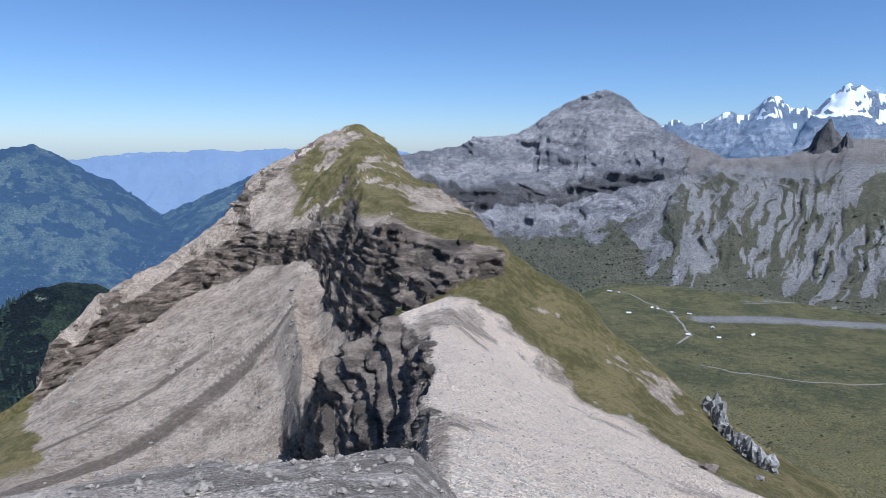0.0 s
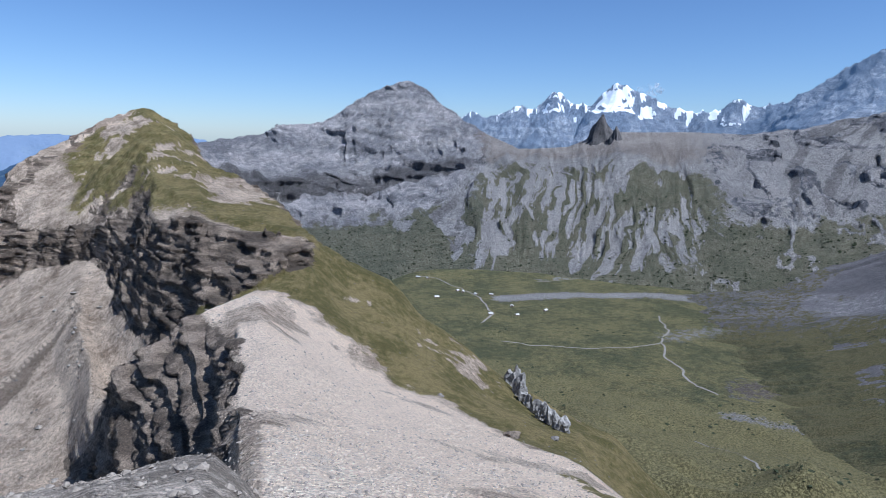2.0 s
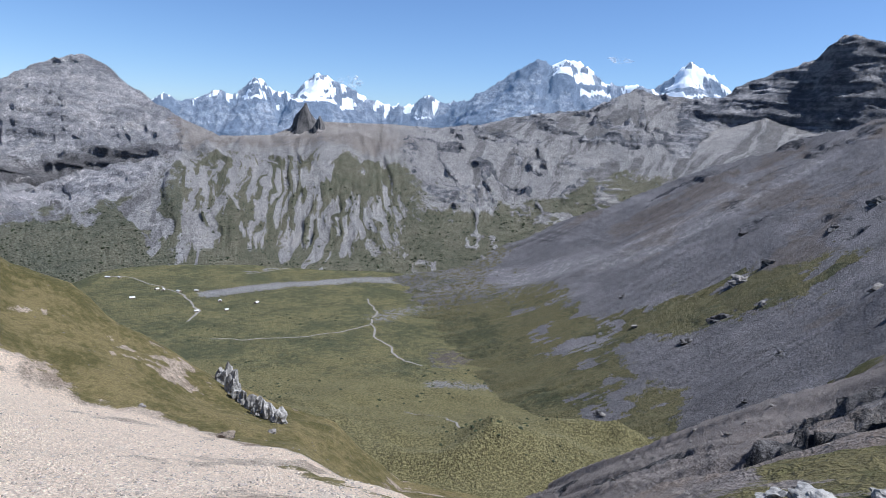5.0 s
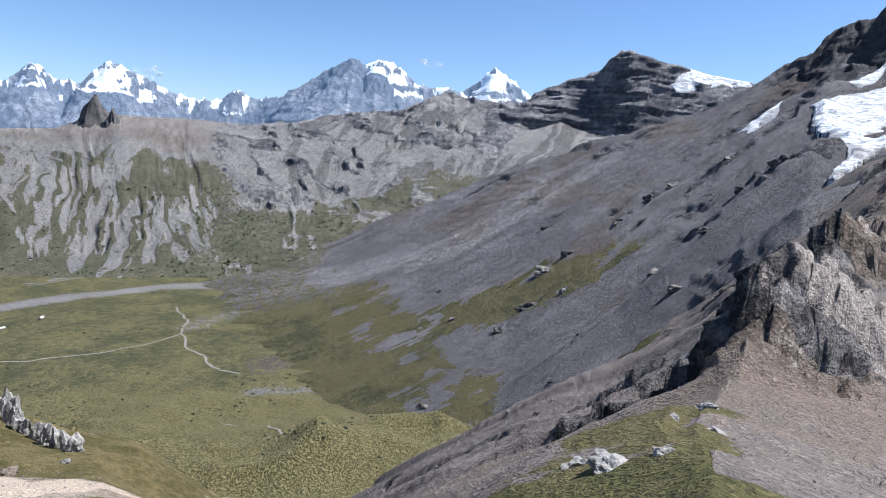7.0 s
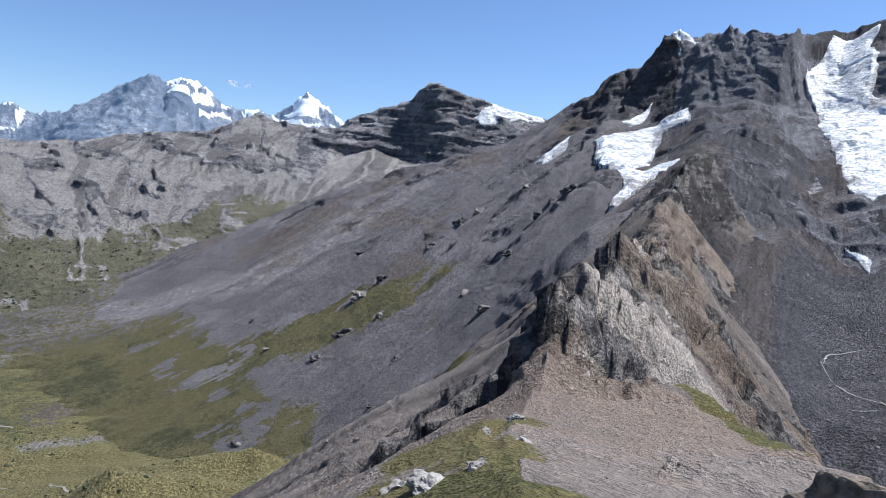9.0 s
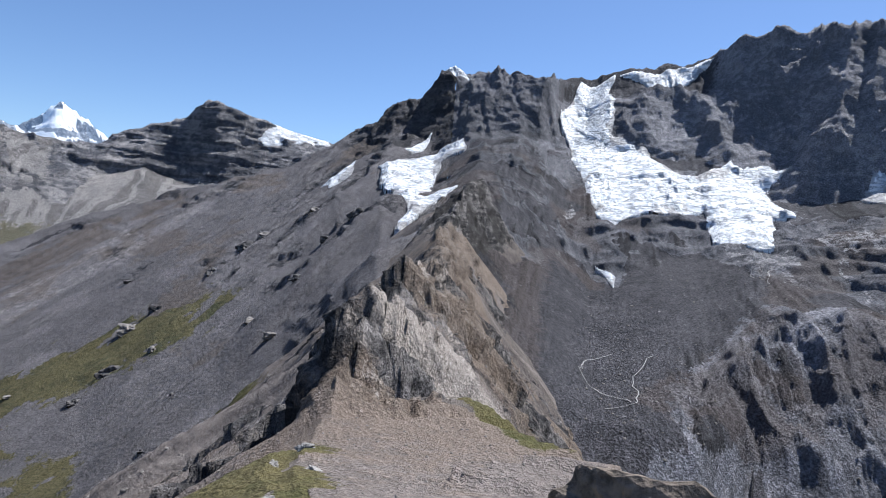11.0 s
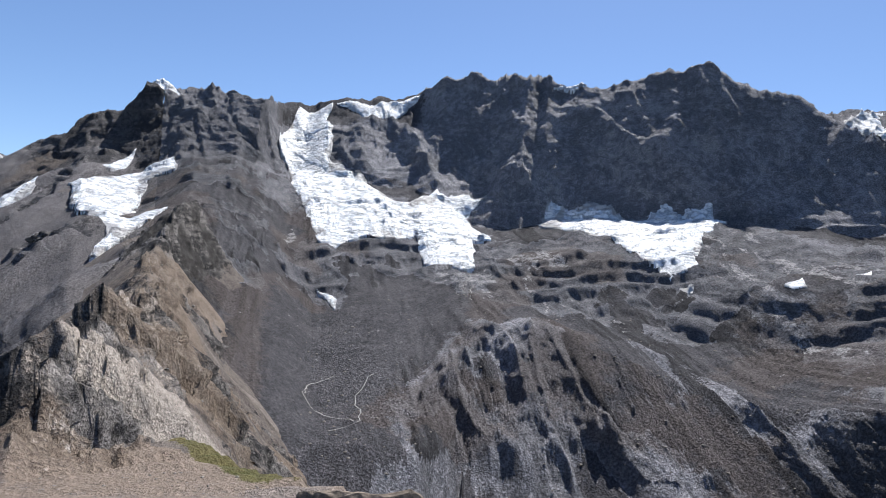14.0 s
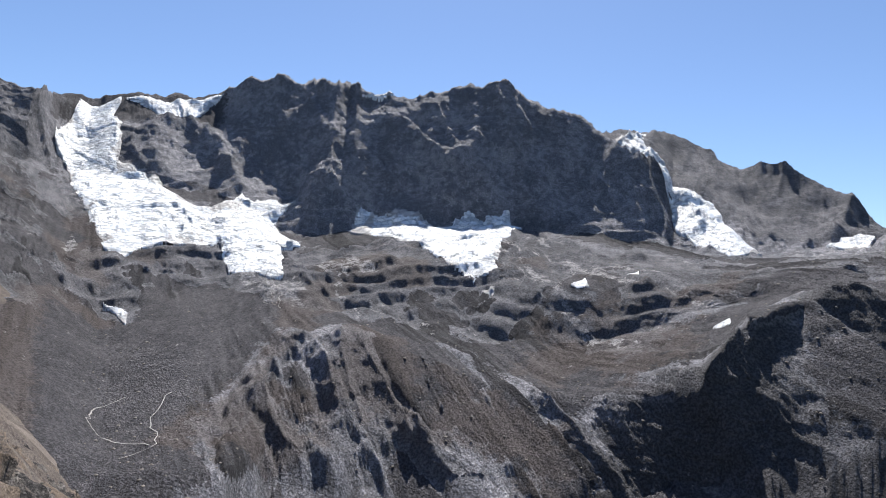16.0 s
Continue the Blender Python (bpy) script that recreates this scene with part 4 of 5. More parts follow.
def mesh_grid(name, x, y, z, layers, keep, material):
    na, nr = x.shape
    co = np.stack([x, y, z], -1).reshape(-1, 3)
    idx = np.arange(na * nr).reshape(na, nr)
    quads = np.stack([idx[:-1, :-1], idx[1:, :-1], idx[1:, 1:], idx[:-1, 1:]], -1).reshape(-1, 4)[:, ::-1]
    ok = (keep[:-1, :-1] | keep[1:, :-1] | keep[1:, 1:] | keep[:-1, 1:]).reshape(-1)
    quads = quads[ok]
    used = np.zeros(len(co), bool)
    used[quads] = True
    remap = np.cumsum(used) - 1
    quads, co = remap[quads], co[used]
    me = bpy.data.meshes.new(name)
    me.vertices.add(len(co))
    me.vertices.foreach_set("co", co.astype(np.float32).ravel())
    me.loops.add(quads.size)
    me.loops.foreach_set("vertex_index", quads.astype(np.int32).ravel())
    me.polygons.add(len(quads))
    me.polygons.foreach_set("loop_start", np.arange(0, quads.size, 4, dtype=np.int32))
    me.polygons.foreach_set("use_smooth", np.ones(len(quads), bool))
    for key, values in layers.items():
        a = me.attributes.new(key, "FLOAT", "POINT")
        a.data.foreach_set("value", np.broadcast_to(values, x.shape).reshape(-1)[used].astype(np.float32))
    me.update(calc_edges=True)
    me.materials.append(material)
    return new(name, me)


def polar(az0, az1, r0, r1, na, nr, bend=1.0):
    """A fan-shaped net of places, closer together towards its middle. bend 0: even steps; 1: steps that grow with distance; or (shares, distances)."""
    a = np.radians(np.linspace(az0, az1, max(8, int(na * FINE))))
    u = np.linspace(0, 1, max(6, int(nr * FINE)))
    if isinstance(bend, tuple):
        r = np.interp(u, bend[0], bend[1])
    else:
        r = bend * r0 * (r1 / r0) ** u + (1 - bend) * (r0 + (r1 - r0) * u)
    a, r = np.meshgrid(a, r, indexing="ij")
    return r * np.sin(a), r * np.cos(a)


def woven(az0, az1, na, lines, shares, nr, head=0.0):
    """A net of places that follows lines round the summit: shares of its rows lie between each two of them."""
    a = np.linspace(az0, az1, max(8, int(na * FINE)))
    at = np.concatenate([[0], np.cumsum(shares)]) / sum(shares)
    u = np.linspace(0, 1, max(6, int(nr * FINE)))
    rs = np.array([np.interp(a, [p[0] for p in l], [p[1] for p in l]) for l in lines])
    rs[0] = rs[0] - head
    for k in range(1, len(rs)):
        rs[k] = np.maximum(rs[k], rs[k - 1] + 2.0)
    r = np.array([np.interp(u, at, rs[:, i]) for i in range(len(a))])
    # evens out sudden changes of the steps
    for _ in range(2):
        r[:, 1:-1] = 0.25 * r[:, :-2] + 0.5 * r[:, 1:-1] + 0.25 * r[:, 2:]
    a = np.radians(a)[:, None]
    return r * np.sin(a), r * np.cos(a)


def jut(x, y, z, rocky, step, amount, seed):
    """Pushes the beds of a rock face out and in, so that ledges overhang."""
    r = np.hypot(x, y)
    az = np.unwrap(np.arctan2(x, y), axis=0)
    low = z
    for _ in range(3):
        low = (low + np.roll(low, 1, 0) + np.roll(low, -1, 0) + np.roll(low, 1, 1) + np.roll(low, -1, 1)) / 5
    gr, ga = np.gradient(low, axis=1) / np.gradient(r, axis=1), np.gradient(low, axis=0) / (r * np.gradient(az, axis=0))
    gx, gy = gr * np.sin(az) + ga * np.cos(az), gr * np.cos(az) - ga * np.sin(az)
    g = np.hypot(gx, gy) + 1e-6
    level = z / step + 0.7 * fractal(x, y, step * 9, 3, seed)
    bed = value_noise(level, (x + 0.6 * y) / (step * 7), seed + 3) + 0.6 * value_noise(2.7 * level, (y - 0.6 * x) / (step * 3), seed + 5) + 0.5 * fractal(x + y, z, step * 0.8, 2, seed + 7)
    push = amount * rocky * smooth(g, 0.6, 1.3) * bed / g
    return x - push * gx, y - push * gy


def land(name, shape, span, material, sink=25.0, layers=None):
    x, y = span if len(span) == 2 else polar(*span)
    out = shape(x, y)
    z = out.pop("z")
    keep = z > ground_height(x, y) - sink
    if layers:
        x, y = jut(x, y, z, (1 - out["scree"]) * (1 - out["grass"]), layers[0], layers[1], 991)
    return mesh_grid(name, x, y, z, out, keep, material)


def ground_cover(x, y):
    z = ground_height(x, y)
    r, az = np.hypot(x, y), np.degrees(np.arctan2(x, y))
    patch = fractal(x, y, 170, 5, 611)
    bed = BEDS(x, y)
    mx, my = (1074, 1090, 0)[:2]
    bog = 1 - smooth(np.hypot(x - mx, y - my) + 70 * patch, 60, 130)
    return dict(z=z, warm=bog, grass=np.clip(1.0 - bed - 0.6 * bog, 0, 1) * smooth(patch, -1.0, -0.55), scree=np.clip(bed * 2, 0, 1), snow=0 * z, tone=0.5 * bed, dry=1.0 * smooth(1500 - r + 250 * patch, 0, 300) * smooth(az, 10, 25))


# pale gravel fans and stream beds on the flat
FANS = [
    ([(834, 2000, 0), (1096, 1995, 0), (1390, 1916, 0), (1612, 1731, 0), (1969, 1626, 0)], 44.0, 1.0),
    ([(1068, 2221, 0), (1331, 2234, 0), (1428, 2173, 0)], 12.0, 0.8),
    ([(1111, 1475, 0), (1309, 1499, 0), (1616, 1514, 0), (1970, 1494, 0)], 60.0, 0.5),
    ([(910, 986, 0), (1036, 862, 0), (1179, 782, 0), (1358, 720, 0)], 32.0, 0.62),
    ([(913, 623, 0), (947, 547, 0), (1021, 470, 0), (1128, 426, 0)], 13.0, 0.9),
    ([(1017, 540, 0), (1117, 519, 0), (1247, 476, 0)], 46.0, 0.58),
]


def BEDS(x, y):
    wx, wy = x + 25 * fractal(x, y, 120, 4, 621), y + 25 * fractal(x, y, 120, 4, 627)
    best = 0 * x
    for pts, half, much in FANS:
        d = np.abs(along(wx, wy, pts)[2])
        best = np.maximum(best, much * (1 - smooth(d, 0, half * 2.0)))
    return best


# the domed summit on which the camera stands
def summit_height(x, y):
    r, az = np.hypot(x, y), np.degrees(np.arctan2(x, y))
    k = 0.033 + 0.035 * smooth(az, -4, 9)
    return (538.4 - k * r * r,)


def summit(x, y):
    h = summit_height(x, y)[0]
    r = np.hypot(x, y)
    slab = fractal(x + 0.5 * y, 0.35 * y, 2.2, 4, 701)
    z = h + smooth(r, 1.2, 3) * (0.16 * slab + 0.05 * fractal(x, y, 0.5, 4, 707))
    z = z + smooth(r, 1.2, 3) * (beds(z + 0.12 * slab, 0.16, 0.7, fractal(x, y, 3, 3, 711)) - z)
    return dict(z=z, grass=0 * z, scree=smooth(fractal(x, y, 2.0, 4, 717), -0.05, 0.2), snow=0 * z, tone=smooth(fractal(x, y, 1.2, 3, 719), 0.2, 0.5) * 0.5)


x, y = polar(-180, 180, 40, 4950, 760, 270, 0.35)
# closer steps over the country in front
turn = np.arctan2(x, y)[:, :1] * 0 + np.linspace(-1, 1, x.shape[0])[:, None]
turn = np.radians(62 + 118 * turn + 62 * (np.abs(turn) ** 5) * np.sign(turn))
reach_r = np.hypot(x, y)
x, y = reach_r * np.sin(turn), reach_r * np.cos(turn)
out = ground_cover(x, y)
z = out.pop("z")
ground = tagged(mesh_grid("ground", x, y, z, out, np.ones_like(x, bool), M_GROUND), "green alp floor and deep valley with meadows and gravel", "ground", kind="structure")

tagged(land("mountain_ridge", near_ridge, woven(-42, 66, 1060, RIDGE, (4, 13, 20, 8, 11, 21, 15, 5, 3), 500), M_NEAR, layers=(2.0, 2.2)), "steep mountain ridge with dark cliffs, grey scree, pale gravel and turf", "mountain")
tagged(land("summit_rock", summit, (-180, 180, 0.02, 26, 560, 170), M_SUMMIT), "pale grey rock slabs and gravel on a rounded summit", "rock")
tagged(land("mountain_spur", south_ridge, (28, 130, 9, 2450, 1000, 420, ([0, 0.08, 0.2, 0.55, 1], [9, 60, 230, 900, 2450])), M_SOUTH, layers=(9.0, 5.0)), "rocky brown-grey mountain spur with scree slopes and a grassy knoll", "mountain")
tagged(land("mountain_slope", glacier_wall, woven(35, 93.5, 620, RELIEF, (3, 14, 16, 16, 14, 14, 3), 380), M_FLANK, layers=(24.0, 4.0)), "grey scree mountain slope with gullies and a strip of meadow", "mountain")
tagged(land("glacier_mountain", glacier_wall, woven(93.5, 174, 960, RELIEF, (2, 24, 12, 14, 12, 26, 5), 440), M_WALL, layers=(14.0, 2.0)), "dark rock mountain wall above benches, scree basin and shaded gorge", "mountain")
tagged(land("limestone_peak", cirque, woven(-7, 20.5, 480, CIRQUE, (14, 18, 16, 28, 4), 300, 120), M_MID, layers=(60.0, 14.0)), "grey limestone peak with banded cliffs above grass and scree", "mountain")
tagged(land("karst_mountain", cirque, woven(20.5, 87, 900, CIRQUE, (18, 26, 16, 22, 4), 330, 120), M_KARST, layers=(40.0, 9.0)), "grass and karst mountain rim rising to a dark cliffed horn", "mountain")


# --- ice and old snow lying on the mountains, each by its outline on the plan
def within(x, y, outline):
    """Metres inside an outline on the plan: plus inside, minus outside."""
    inside, near = np.zeros(x.shape, bool), np.full(x.shape, 1e9)
    for (ax, ay), (bx, by) in zip(outline, outline[1:] + outline[:1]):
        dx, dy = bx - ax, by - ay
        u = np.clip(((x - ax) * dx + (y - ay) * dy) / max(1.0, dx * dx + dy * dy), 0, 1)
        near = np.minimum(near, np.hypot(x - ax - u * dx, y - ay - u * dy))
        if dy:
            inside ^= ((ay > y) != (by > y)) & (x < ax + (y - ay) * dx / dy)
    return np.where(inside, near, -near)


def largest(mask):
    """The biggest joined piece of a mask."""
    best, seen = [], np.zeros(mask.shape, bool)
    for start in zip(*np.nonzero(mask)):
        if seen[start]:
            continue
        piece, todo = [], [start]
        seen[start] = True
        while todo:
            i, j = todo.pop()
            piece.append((i, j))
            for a, b in ((i + 1, j), (i - 1, j), (i, j + 1), (i, j - 1)):
                if 0 <= a < mask.shape[0] and 0 <= b < mask.shape[1] and mask[a, b] and not seen[a, b]:
                    seen[a, b] = True
                    todo.append((a, b))
        if len(piece) > len(best):
            best = piece
    out = np.zeros(mask.shape, bool)
    for i, j in best:
        out[i, j] = True
    return out


def ice(name, shape, base, outline, thick, label, category, ragged=0.5, seed=1):
    az = [math.degrees(math.atan2(p[0], p[1])) for p in outline]
    reach = [math.hypot(*p) for p in outline]
    wide = max(az) - min(az) + 1.2
    x, y = polar(min(az) - 0.6, max(az) + 0.6, min(reach) - 40, max(reach) + 40, int(np.clip(wide * 26, 60, 520)), int(np.clip((max(reach) - min(reach)) / 2.6, 60, 380)), 0.0)
    out = shape(x, y)
    z, low = out["z"], base(x, y)[0]
    inside = within(x, y, outline)
    body = inside + ragged * (22 * fractal(x, y, 60, 5, seed, 0.6) + 20 * fractal(y + 0.3 * x, 0.25 * (x - 0.3 * y), 40, 4, seed + 5))
    rift = crags(x + 0.4 * y, y, 26, 4, seed + 11)
    broken = crags(0.5 * y, x, 34, 5, seed + 15, 0.6)
    top = np.clip(0.6 * low + 0.4 * z, z - 2, z + 9) + 3.0 + 1.2 * thick * smooth(body, 0.0, 22) + ragged * 1.5 * thick * (broken - 0.4) + 0.25 * thick * fractal(x, y, 22, 4, seed + 7)
    top = np.where(body > -1.0, top, z - 3.0)
    keep = body > 0.0
    if keep.size < 10000:
        keep = largest(keep)
    return tagged(mesh_grid(name, x, y, top, dict(rift=rift, dirt=smooth(fractal(x, y, 90, 4, seed + 3) - 0.012 * body + ragged * 0.3, 0.0, 0.5)), keep, M_ICE), label, category)


ice("glacier", glacier_wall, wall_height, [(2310, -529), (2529, -646), (2470, -759), (2384, -727), (2262, -715), (2161, -674), (2061, -747), (1890, -782), (1825, -832), (1862, -945), (1827, -960), (1818, -1026), (1793, -1035), (1761, -1092), (1765, -1011), (1744, -991), (1536, -968), (1566, -912), (1349, -806), (1337, -760), (1411, -746), (1473, -729), (1641, -773), (1617, -614), (1585, -515), (1618, -488), (1847, -509), (2156, -529), (2256, -517), (2330, -534)], 6.0, "bright white broken glacier flowing from a notch", "glacier", 0.55, 911)
ice("snow_field", glacier_wall, wall_height, [(2455, -766), (2433, -882), (2327, -1076), (2310, -1023), (2277, -942), (2294, -871), (2381, -855), (2430, -792)], 9.0, "smooth white snow cornice on the mountain crest", "snow", 0.2, 921)
ice("glacier", glacier_wall, wall_height, [(1575, -1150), (1596, -1206), (1553, -1229), (1488, -1328), (1390, -1342), (1341, -1440), (1298, -1453), (1269, -1512), (1200, -1506), (1137, -1341), (1074, -1247), (999, -1159), (1000, -1085), (1074, -1098), (1264, -1164), (1456, -1164)], 5.0, "small ragged hanging glacier under a dark wall", "glacier", 0.6, 931)
ice("glacier", glacier_wall, wall_height, [(1100, -1845), (1229, -2188), (1164, -2154), (1042, -1951), (995, -1978), (940, -1947), (825, -1975), (778, -1925), (721, -1865), (630, -1822), (681, -1725), (785, -1752), (860, -1790), (911, -1863), (979, -1905), (1036, -1841)], 6.0, "white glacier tongue descending between two dark rock walls", "glacier", 0.4, 941)
ice("snow_field", glacier_wall, wall_height, [(538, -2036), (507, -2081), (444, -2136), (412, -1951)], 4.0, "thin snow patch at the foot of a dark wall", "snow", 0.4, 951)
ice("snow_field", glacier_wall, wall_height, [(1866, -1389), (1794, -1487), (1797, -1452), (1820, -1432)], 8.0, "white snow on the wall top", "snow", 0.1, 961)
ice("snow_field", glacier_wall, wall_height, [(2379, -82), (2396, -130), (2347, -211), (2341, -146)], 10.0, "white snow cap on a dark summit", "snow", 0.02, 971)
ice("snow_field", glacier_wall, wall_height, [(1930, 84), (2010, 1), (2100, -164), (1988, -174), (1966, -94), (1848, -78), (1518, -22), (1566, -118), (1410, -35), (1296, 12), (1464, 1), (1707, 55)], 5.0, "white snow field on a dark mountain slope", "snow", 0.6, 981)
ice("snow_field", glacier_wall, wall_height, [(1984, 264), (2081, 169), (1966, 173), (1922, 231)], 4.0, "narrow white snow patch in a gully", "snow", 0.3, 991)
ice("snow_field", glacier_wall, wall_height, [(2088, 20), (2187, -66), (2153, -60), (2066, -6)], 4.0, "narrow white snow patch in a gully", "snow", 0.3, 1001)
ice("snow_patch", glacier_wall, wall_height, [(788, -1160), (792, -1219), (756, -1180), (770, -1159)], 3.0, "small white patch of old snow on dark scree", "snow", 0.08, 1011)
ice("snow_patch", glacier_wall, wall_height, [(1436, -439), (1384, -470), (1326, -448), (1389, -450)], 3.0, "small white patch of old snow on dark scree", "snow", 0.08, 1021)
ice("snow_patch", glacier_wall, wall_height, [(465, -1111), (443, -1126), (419, -1077)], 3.0, "small white patch of old snow on dark scree", "snow", 0.08, 1031)
ice("snow_patch", glacier_wall, wall_height, [(720, -1273), (712, -1309), (691, -1265)], 3.0, "small white patch of old snow on dark scree", "snow", 0.08, 1041)
ice("snow_patch", glacier_wall, wall_height, [(971, -1077), (950, -1100), (938, -1082)], 3.0, "small white patch of old snow on dark scree", "snow", 0.08, 1051)
ice("snow_field", cirque, rim_height, [(3400, 790), (3560, 690), (3640, 470), (3585, 440), (3480, 590), (3390, 740)], 3.0, "white snow patch behind a cliff edge", "snow", 0.3, 961)

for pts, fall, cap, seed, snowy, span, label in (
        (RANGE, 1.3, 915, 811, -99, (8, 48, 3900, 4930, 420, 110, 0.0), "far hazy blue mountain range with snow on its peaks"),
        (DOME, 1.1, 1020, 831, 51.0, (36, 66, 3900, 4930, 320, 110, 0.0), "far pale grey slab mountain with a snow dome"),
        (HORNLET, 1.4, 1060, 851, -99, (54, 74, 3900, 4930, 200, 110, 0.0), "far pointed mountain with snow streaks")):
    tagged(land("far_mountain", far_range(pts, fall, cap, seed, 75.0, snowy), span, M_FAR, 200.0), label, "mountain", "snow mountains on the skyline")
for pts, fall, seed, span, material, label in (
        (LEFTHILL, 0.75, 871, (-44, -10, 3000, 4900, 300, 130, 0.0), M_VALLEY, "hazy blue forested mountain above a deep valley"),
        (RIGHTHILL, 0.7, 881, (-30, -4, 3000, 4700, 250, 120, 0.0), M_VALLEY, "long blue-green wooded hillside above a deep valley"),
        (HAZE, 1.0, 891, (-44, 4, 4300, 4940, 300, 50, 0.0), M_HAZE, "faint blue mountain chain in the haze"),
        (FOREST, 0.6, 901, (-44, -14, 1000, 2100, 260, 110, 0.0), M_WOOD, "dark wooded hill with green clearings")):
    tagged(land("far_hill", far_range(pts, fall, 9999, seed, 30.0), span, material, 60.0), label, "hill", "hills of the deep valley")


# ---------------------------------------------------------------- rocks and small things
def part(name, bm, material, parent=None, label=""):
    me = bpy.data.meshes.new(name)
    bm.to_mesh(me)
    bm.free()
    me.materials.append(material)
    ob = new(name, me)
    if parent is not None:
        ob.parent = parent
    return tagged(ob, label)


def rock_mesh(seed, size, detail=3, jag=0.45, taper=0.0):
    """A broken lump of rock, cut by flat faces."""
    rng = random.Random(seed)
    bm = bmesh.new()
    bmesh.ops.create_icosphere(bm, subdivisions=detail, radius=1.0)
    planes = [(Vector((rng.gauss(0, 1), rng.gauss(0, 1), rng.gauss(0, 1))).normalized(), rng.uniform(0.55, 0.9)) for _ in range(9)]
    off = Vector((rng.uniform(0, 50), rng.uniform(0, 50), rng.uniform(0, 50)))
    for v in bm.verts:
        for n, c in planes:
            over = v.co.dot(n) - c
            if over > 0:
                v.co -= n * over
        v.co *= 1.0 + jag * noise.fractal(v.co * 1.6 + off, 1.0, 2.1, 4)
        thin = 1.0 - taper * min(1.0, max(0.0, 0.5 + 0.5 * v.co.z))
        v.co.x, v.co.y = v.co.x * thin, v.co.y * thin
        v.co = Vector((v.co.x * size[0], v.co.y * size[1], v.co.z * size[2]))
    return bm


def rock(name, at, size, seed, material, parent=None, label="", turn=0.0, detail=3, jag=0.45, taper=0.0):
    ob = part(name, rock_mesh(seed, size, detail, jag, taper), material, parent, label)
    ob.matrix_basis = pose(at[0], at[1], at[2], 0, 0, turn)
    return ob


M_PALE = plain("pale_limestone", (0.36, 0.34, 0.31), (0.15, 0.14, 0.13), 0.8, 0.9, 0.5)
M_DARK = plain("dark_shale", (0.12, 0.11, 0.105), (0.05, 0.048, 0.047), 6.0, 0.9, 3.0)
M_BROWN = plain("brown_weathered_rock", (0.22, 0.175, 0.135), (0.06, 0.05, 0.04), 0.6, 0.9, 0.4)
M_STONE = plain("loose_stone", (0.34, 0.295, 0.245), (0.17, 0.145, 0.12), 0.05, 0.9, 0.03)
M_BLOCK = plain("scree_block", (0.30, 0.265, 0.225), (0.12, 0.105, 0.09), 0.9, 0.9, 0.3)
M_GREY = plain("grey_block", (0.26, 0.235, 0.21), (0.13, 0.118, 0.108), 2.0, 0.9, 0.6)
M_BUSH = plain("juniper_scrub", (0.055, 0.065, 0.03), (0.025, 0.032, 0.016), 1.0, 0.9, 0.5)
M_FIR = plain("fir_needles", (0.030, 0.048, 0.036), (0.014, 0.026, 0.022), 4.0, 0.9, 0.5)
M_WALLS = plain("hut_boards", (0.30, 0.24, 0.18), (0.17, 0.13, 0.10), 0.6, 0.8, 0.05)
M_ROOF = plain("hut_roof", (0.62, 0.60, 0.57), (0.42, 0.40, 0.38), 1.0, 0.6, 0.03)
M_HOUSE = plain("town_walls", (0.30, 0.31, 0.34), (0.16, 0.17, 0.19), 6.0, 0.8, 0.05)
M_TRACK = plain("pale_track", (0.25, 0.23, 0.20), (0.17, 0.155, 0.13), 3.0, 0.95, 0.1)
M_BROOK = plain("glacier_brook", (0.34, 0.33, 0.32), (0.16, 0.155, 0.15), 4.0, 0.5, 0.1)

ridge_ob, spur_ob, slope_ob, karst_ob = (bpy.data.objects[n] for n in ("mountain_ridge", "mountain_spur", "mountain_slope", "karst_mountain"))

def ground_at(px, py):
    """The highest ground at a place."""
    x, y = np.array([[float(px)]]), np.array([[float(py)]])
    return max(float(np.squeeze(h)) for h in (near_ridge(x, y)["z"] if py > 0.35 * px else -999, south_ridge(x, y)["z"], glacier_wall(x, y)["z"], ground_height(x, y)))


# the white rib of rock in the turf below the crest
for k, (px, py, half) in enumerate([(100.5, 231.1, 2.6), (99.7, 224.9, 3.2), (99.1, 218.6, 3.3), (98.6, 213.3, 2.6), (98.7, 208.8, 2.6), (99.5, 204.0, 2.8), (99.4, 198.5, 2.9), (99.5, 192.8, 2.7), (99.5, 187.2, 2.8), (99.1, 181.7, 2.6)]):
    rock("rock_rib", (px, py, ground_at(px, py) + 0.5 * half), (half * 0.9, half * 0.8, half * (2.1 if k < 3 else 1.5)), 40 + k, M_PALE, ridge_ob, "white-grey limestone rib", 25.0 * k, 3, 0.6)
# pale outcrops on the grassy knoll
for k, (px, py, half) in enumerate([(93.8, 16.6, 2.8), (91.6, 23.0, 4.8), (175.5, 21.4, 3.4), (134.2, 14.3, 2.4), (102.3, 31.3, 3.7), (146.2, 24.8, 2.1)]):
    rock("rock_outcrop", (px, py, ground_at(px, py) - 0.12 * half), (half * 0.85, half * 0.7, half * 0.4), 60 + k, M_PALE, spur_ob, "white limestone outcrop in turf", 40.0 * k, 4, 0.5)
# single boulders
for k, (px, py, half) in enumerate([(70.0, 158.0, 2.4), (1317, 482, 8.6), (1316, 755, 6.6), (352.8, -24.3, 1.9), (89.8, 169.7, 1.2), (57.7, 187.6, 1.0), (960, 595, 5.9)]):
    tagged(rock("boulder", (px, py, ground_at(px, py) + 0.3 * half), (half * 1.1, half, half * 0.8), 80 + k, M_GREY if k else M_BROWN, None, "", 70.0 * k), "weathered grey-brown boulder lying on the mountain grass", "rock", "boulders on the slopes")
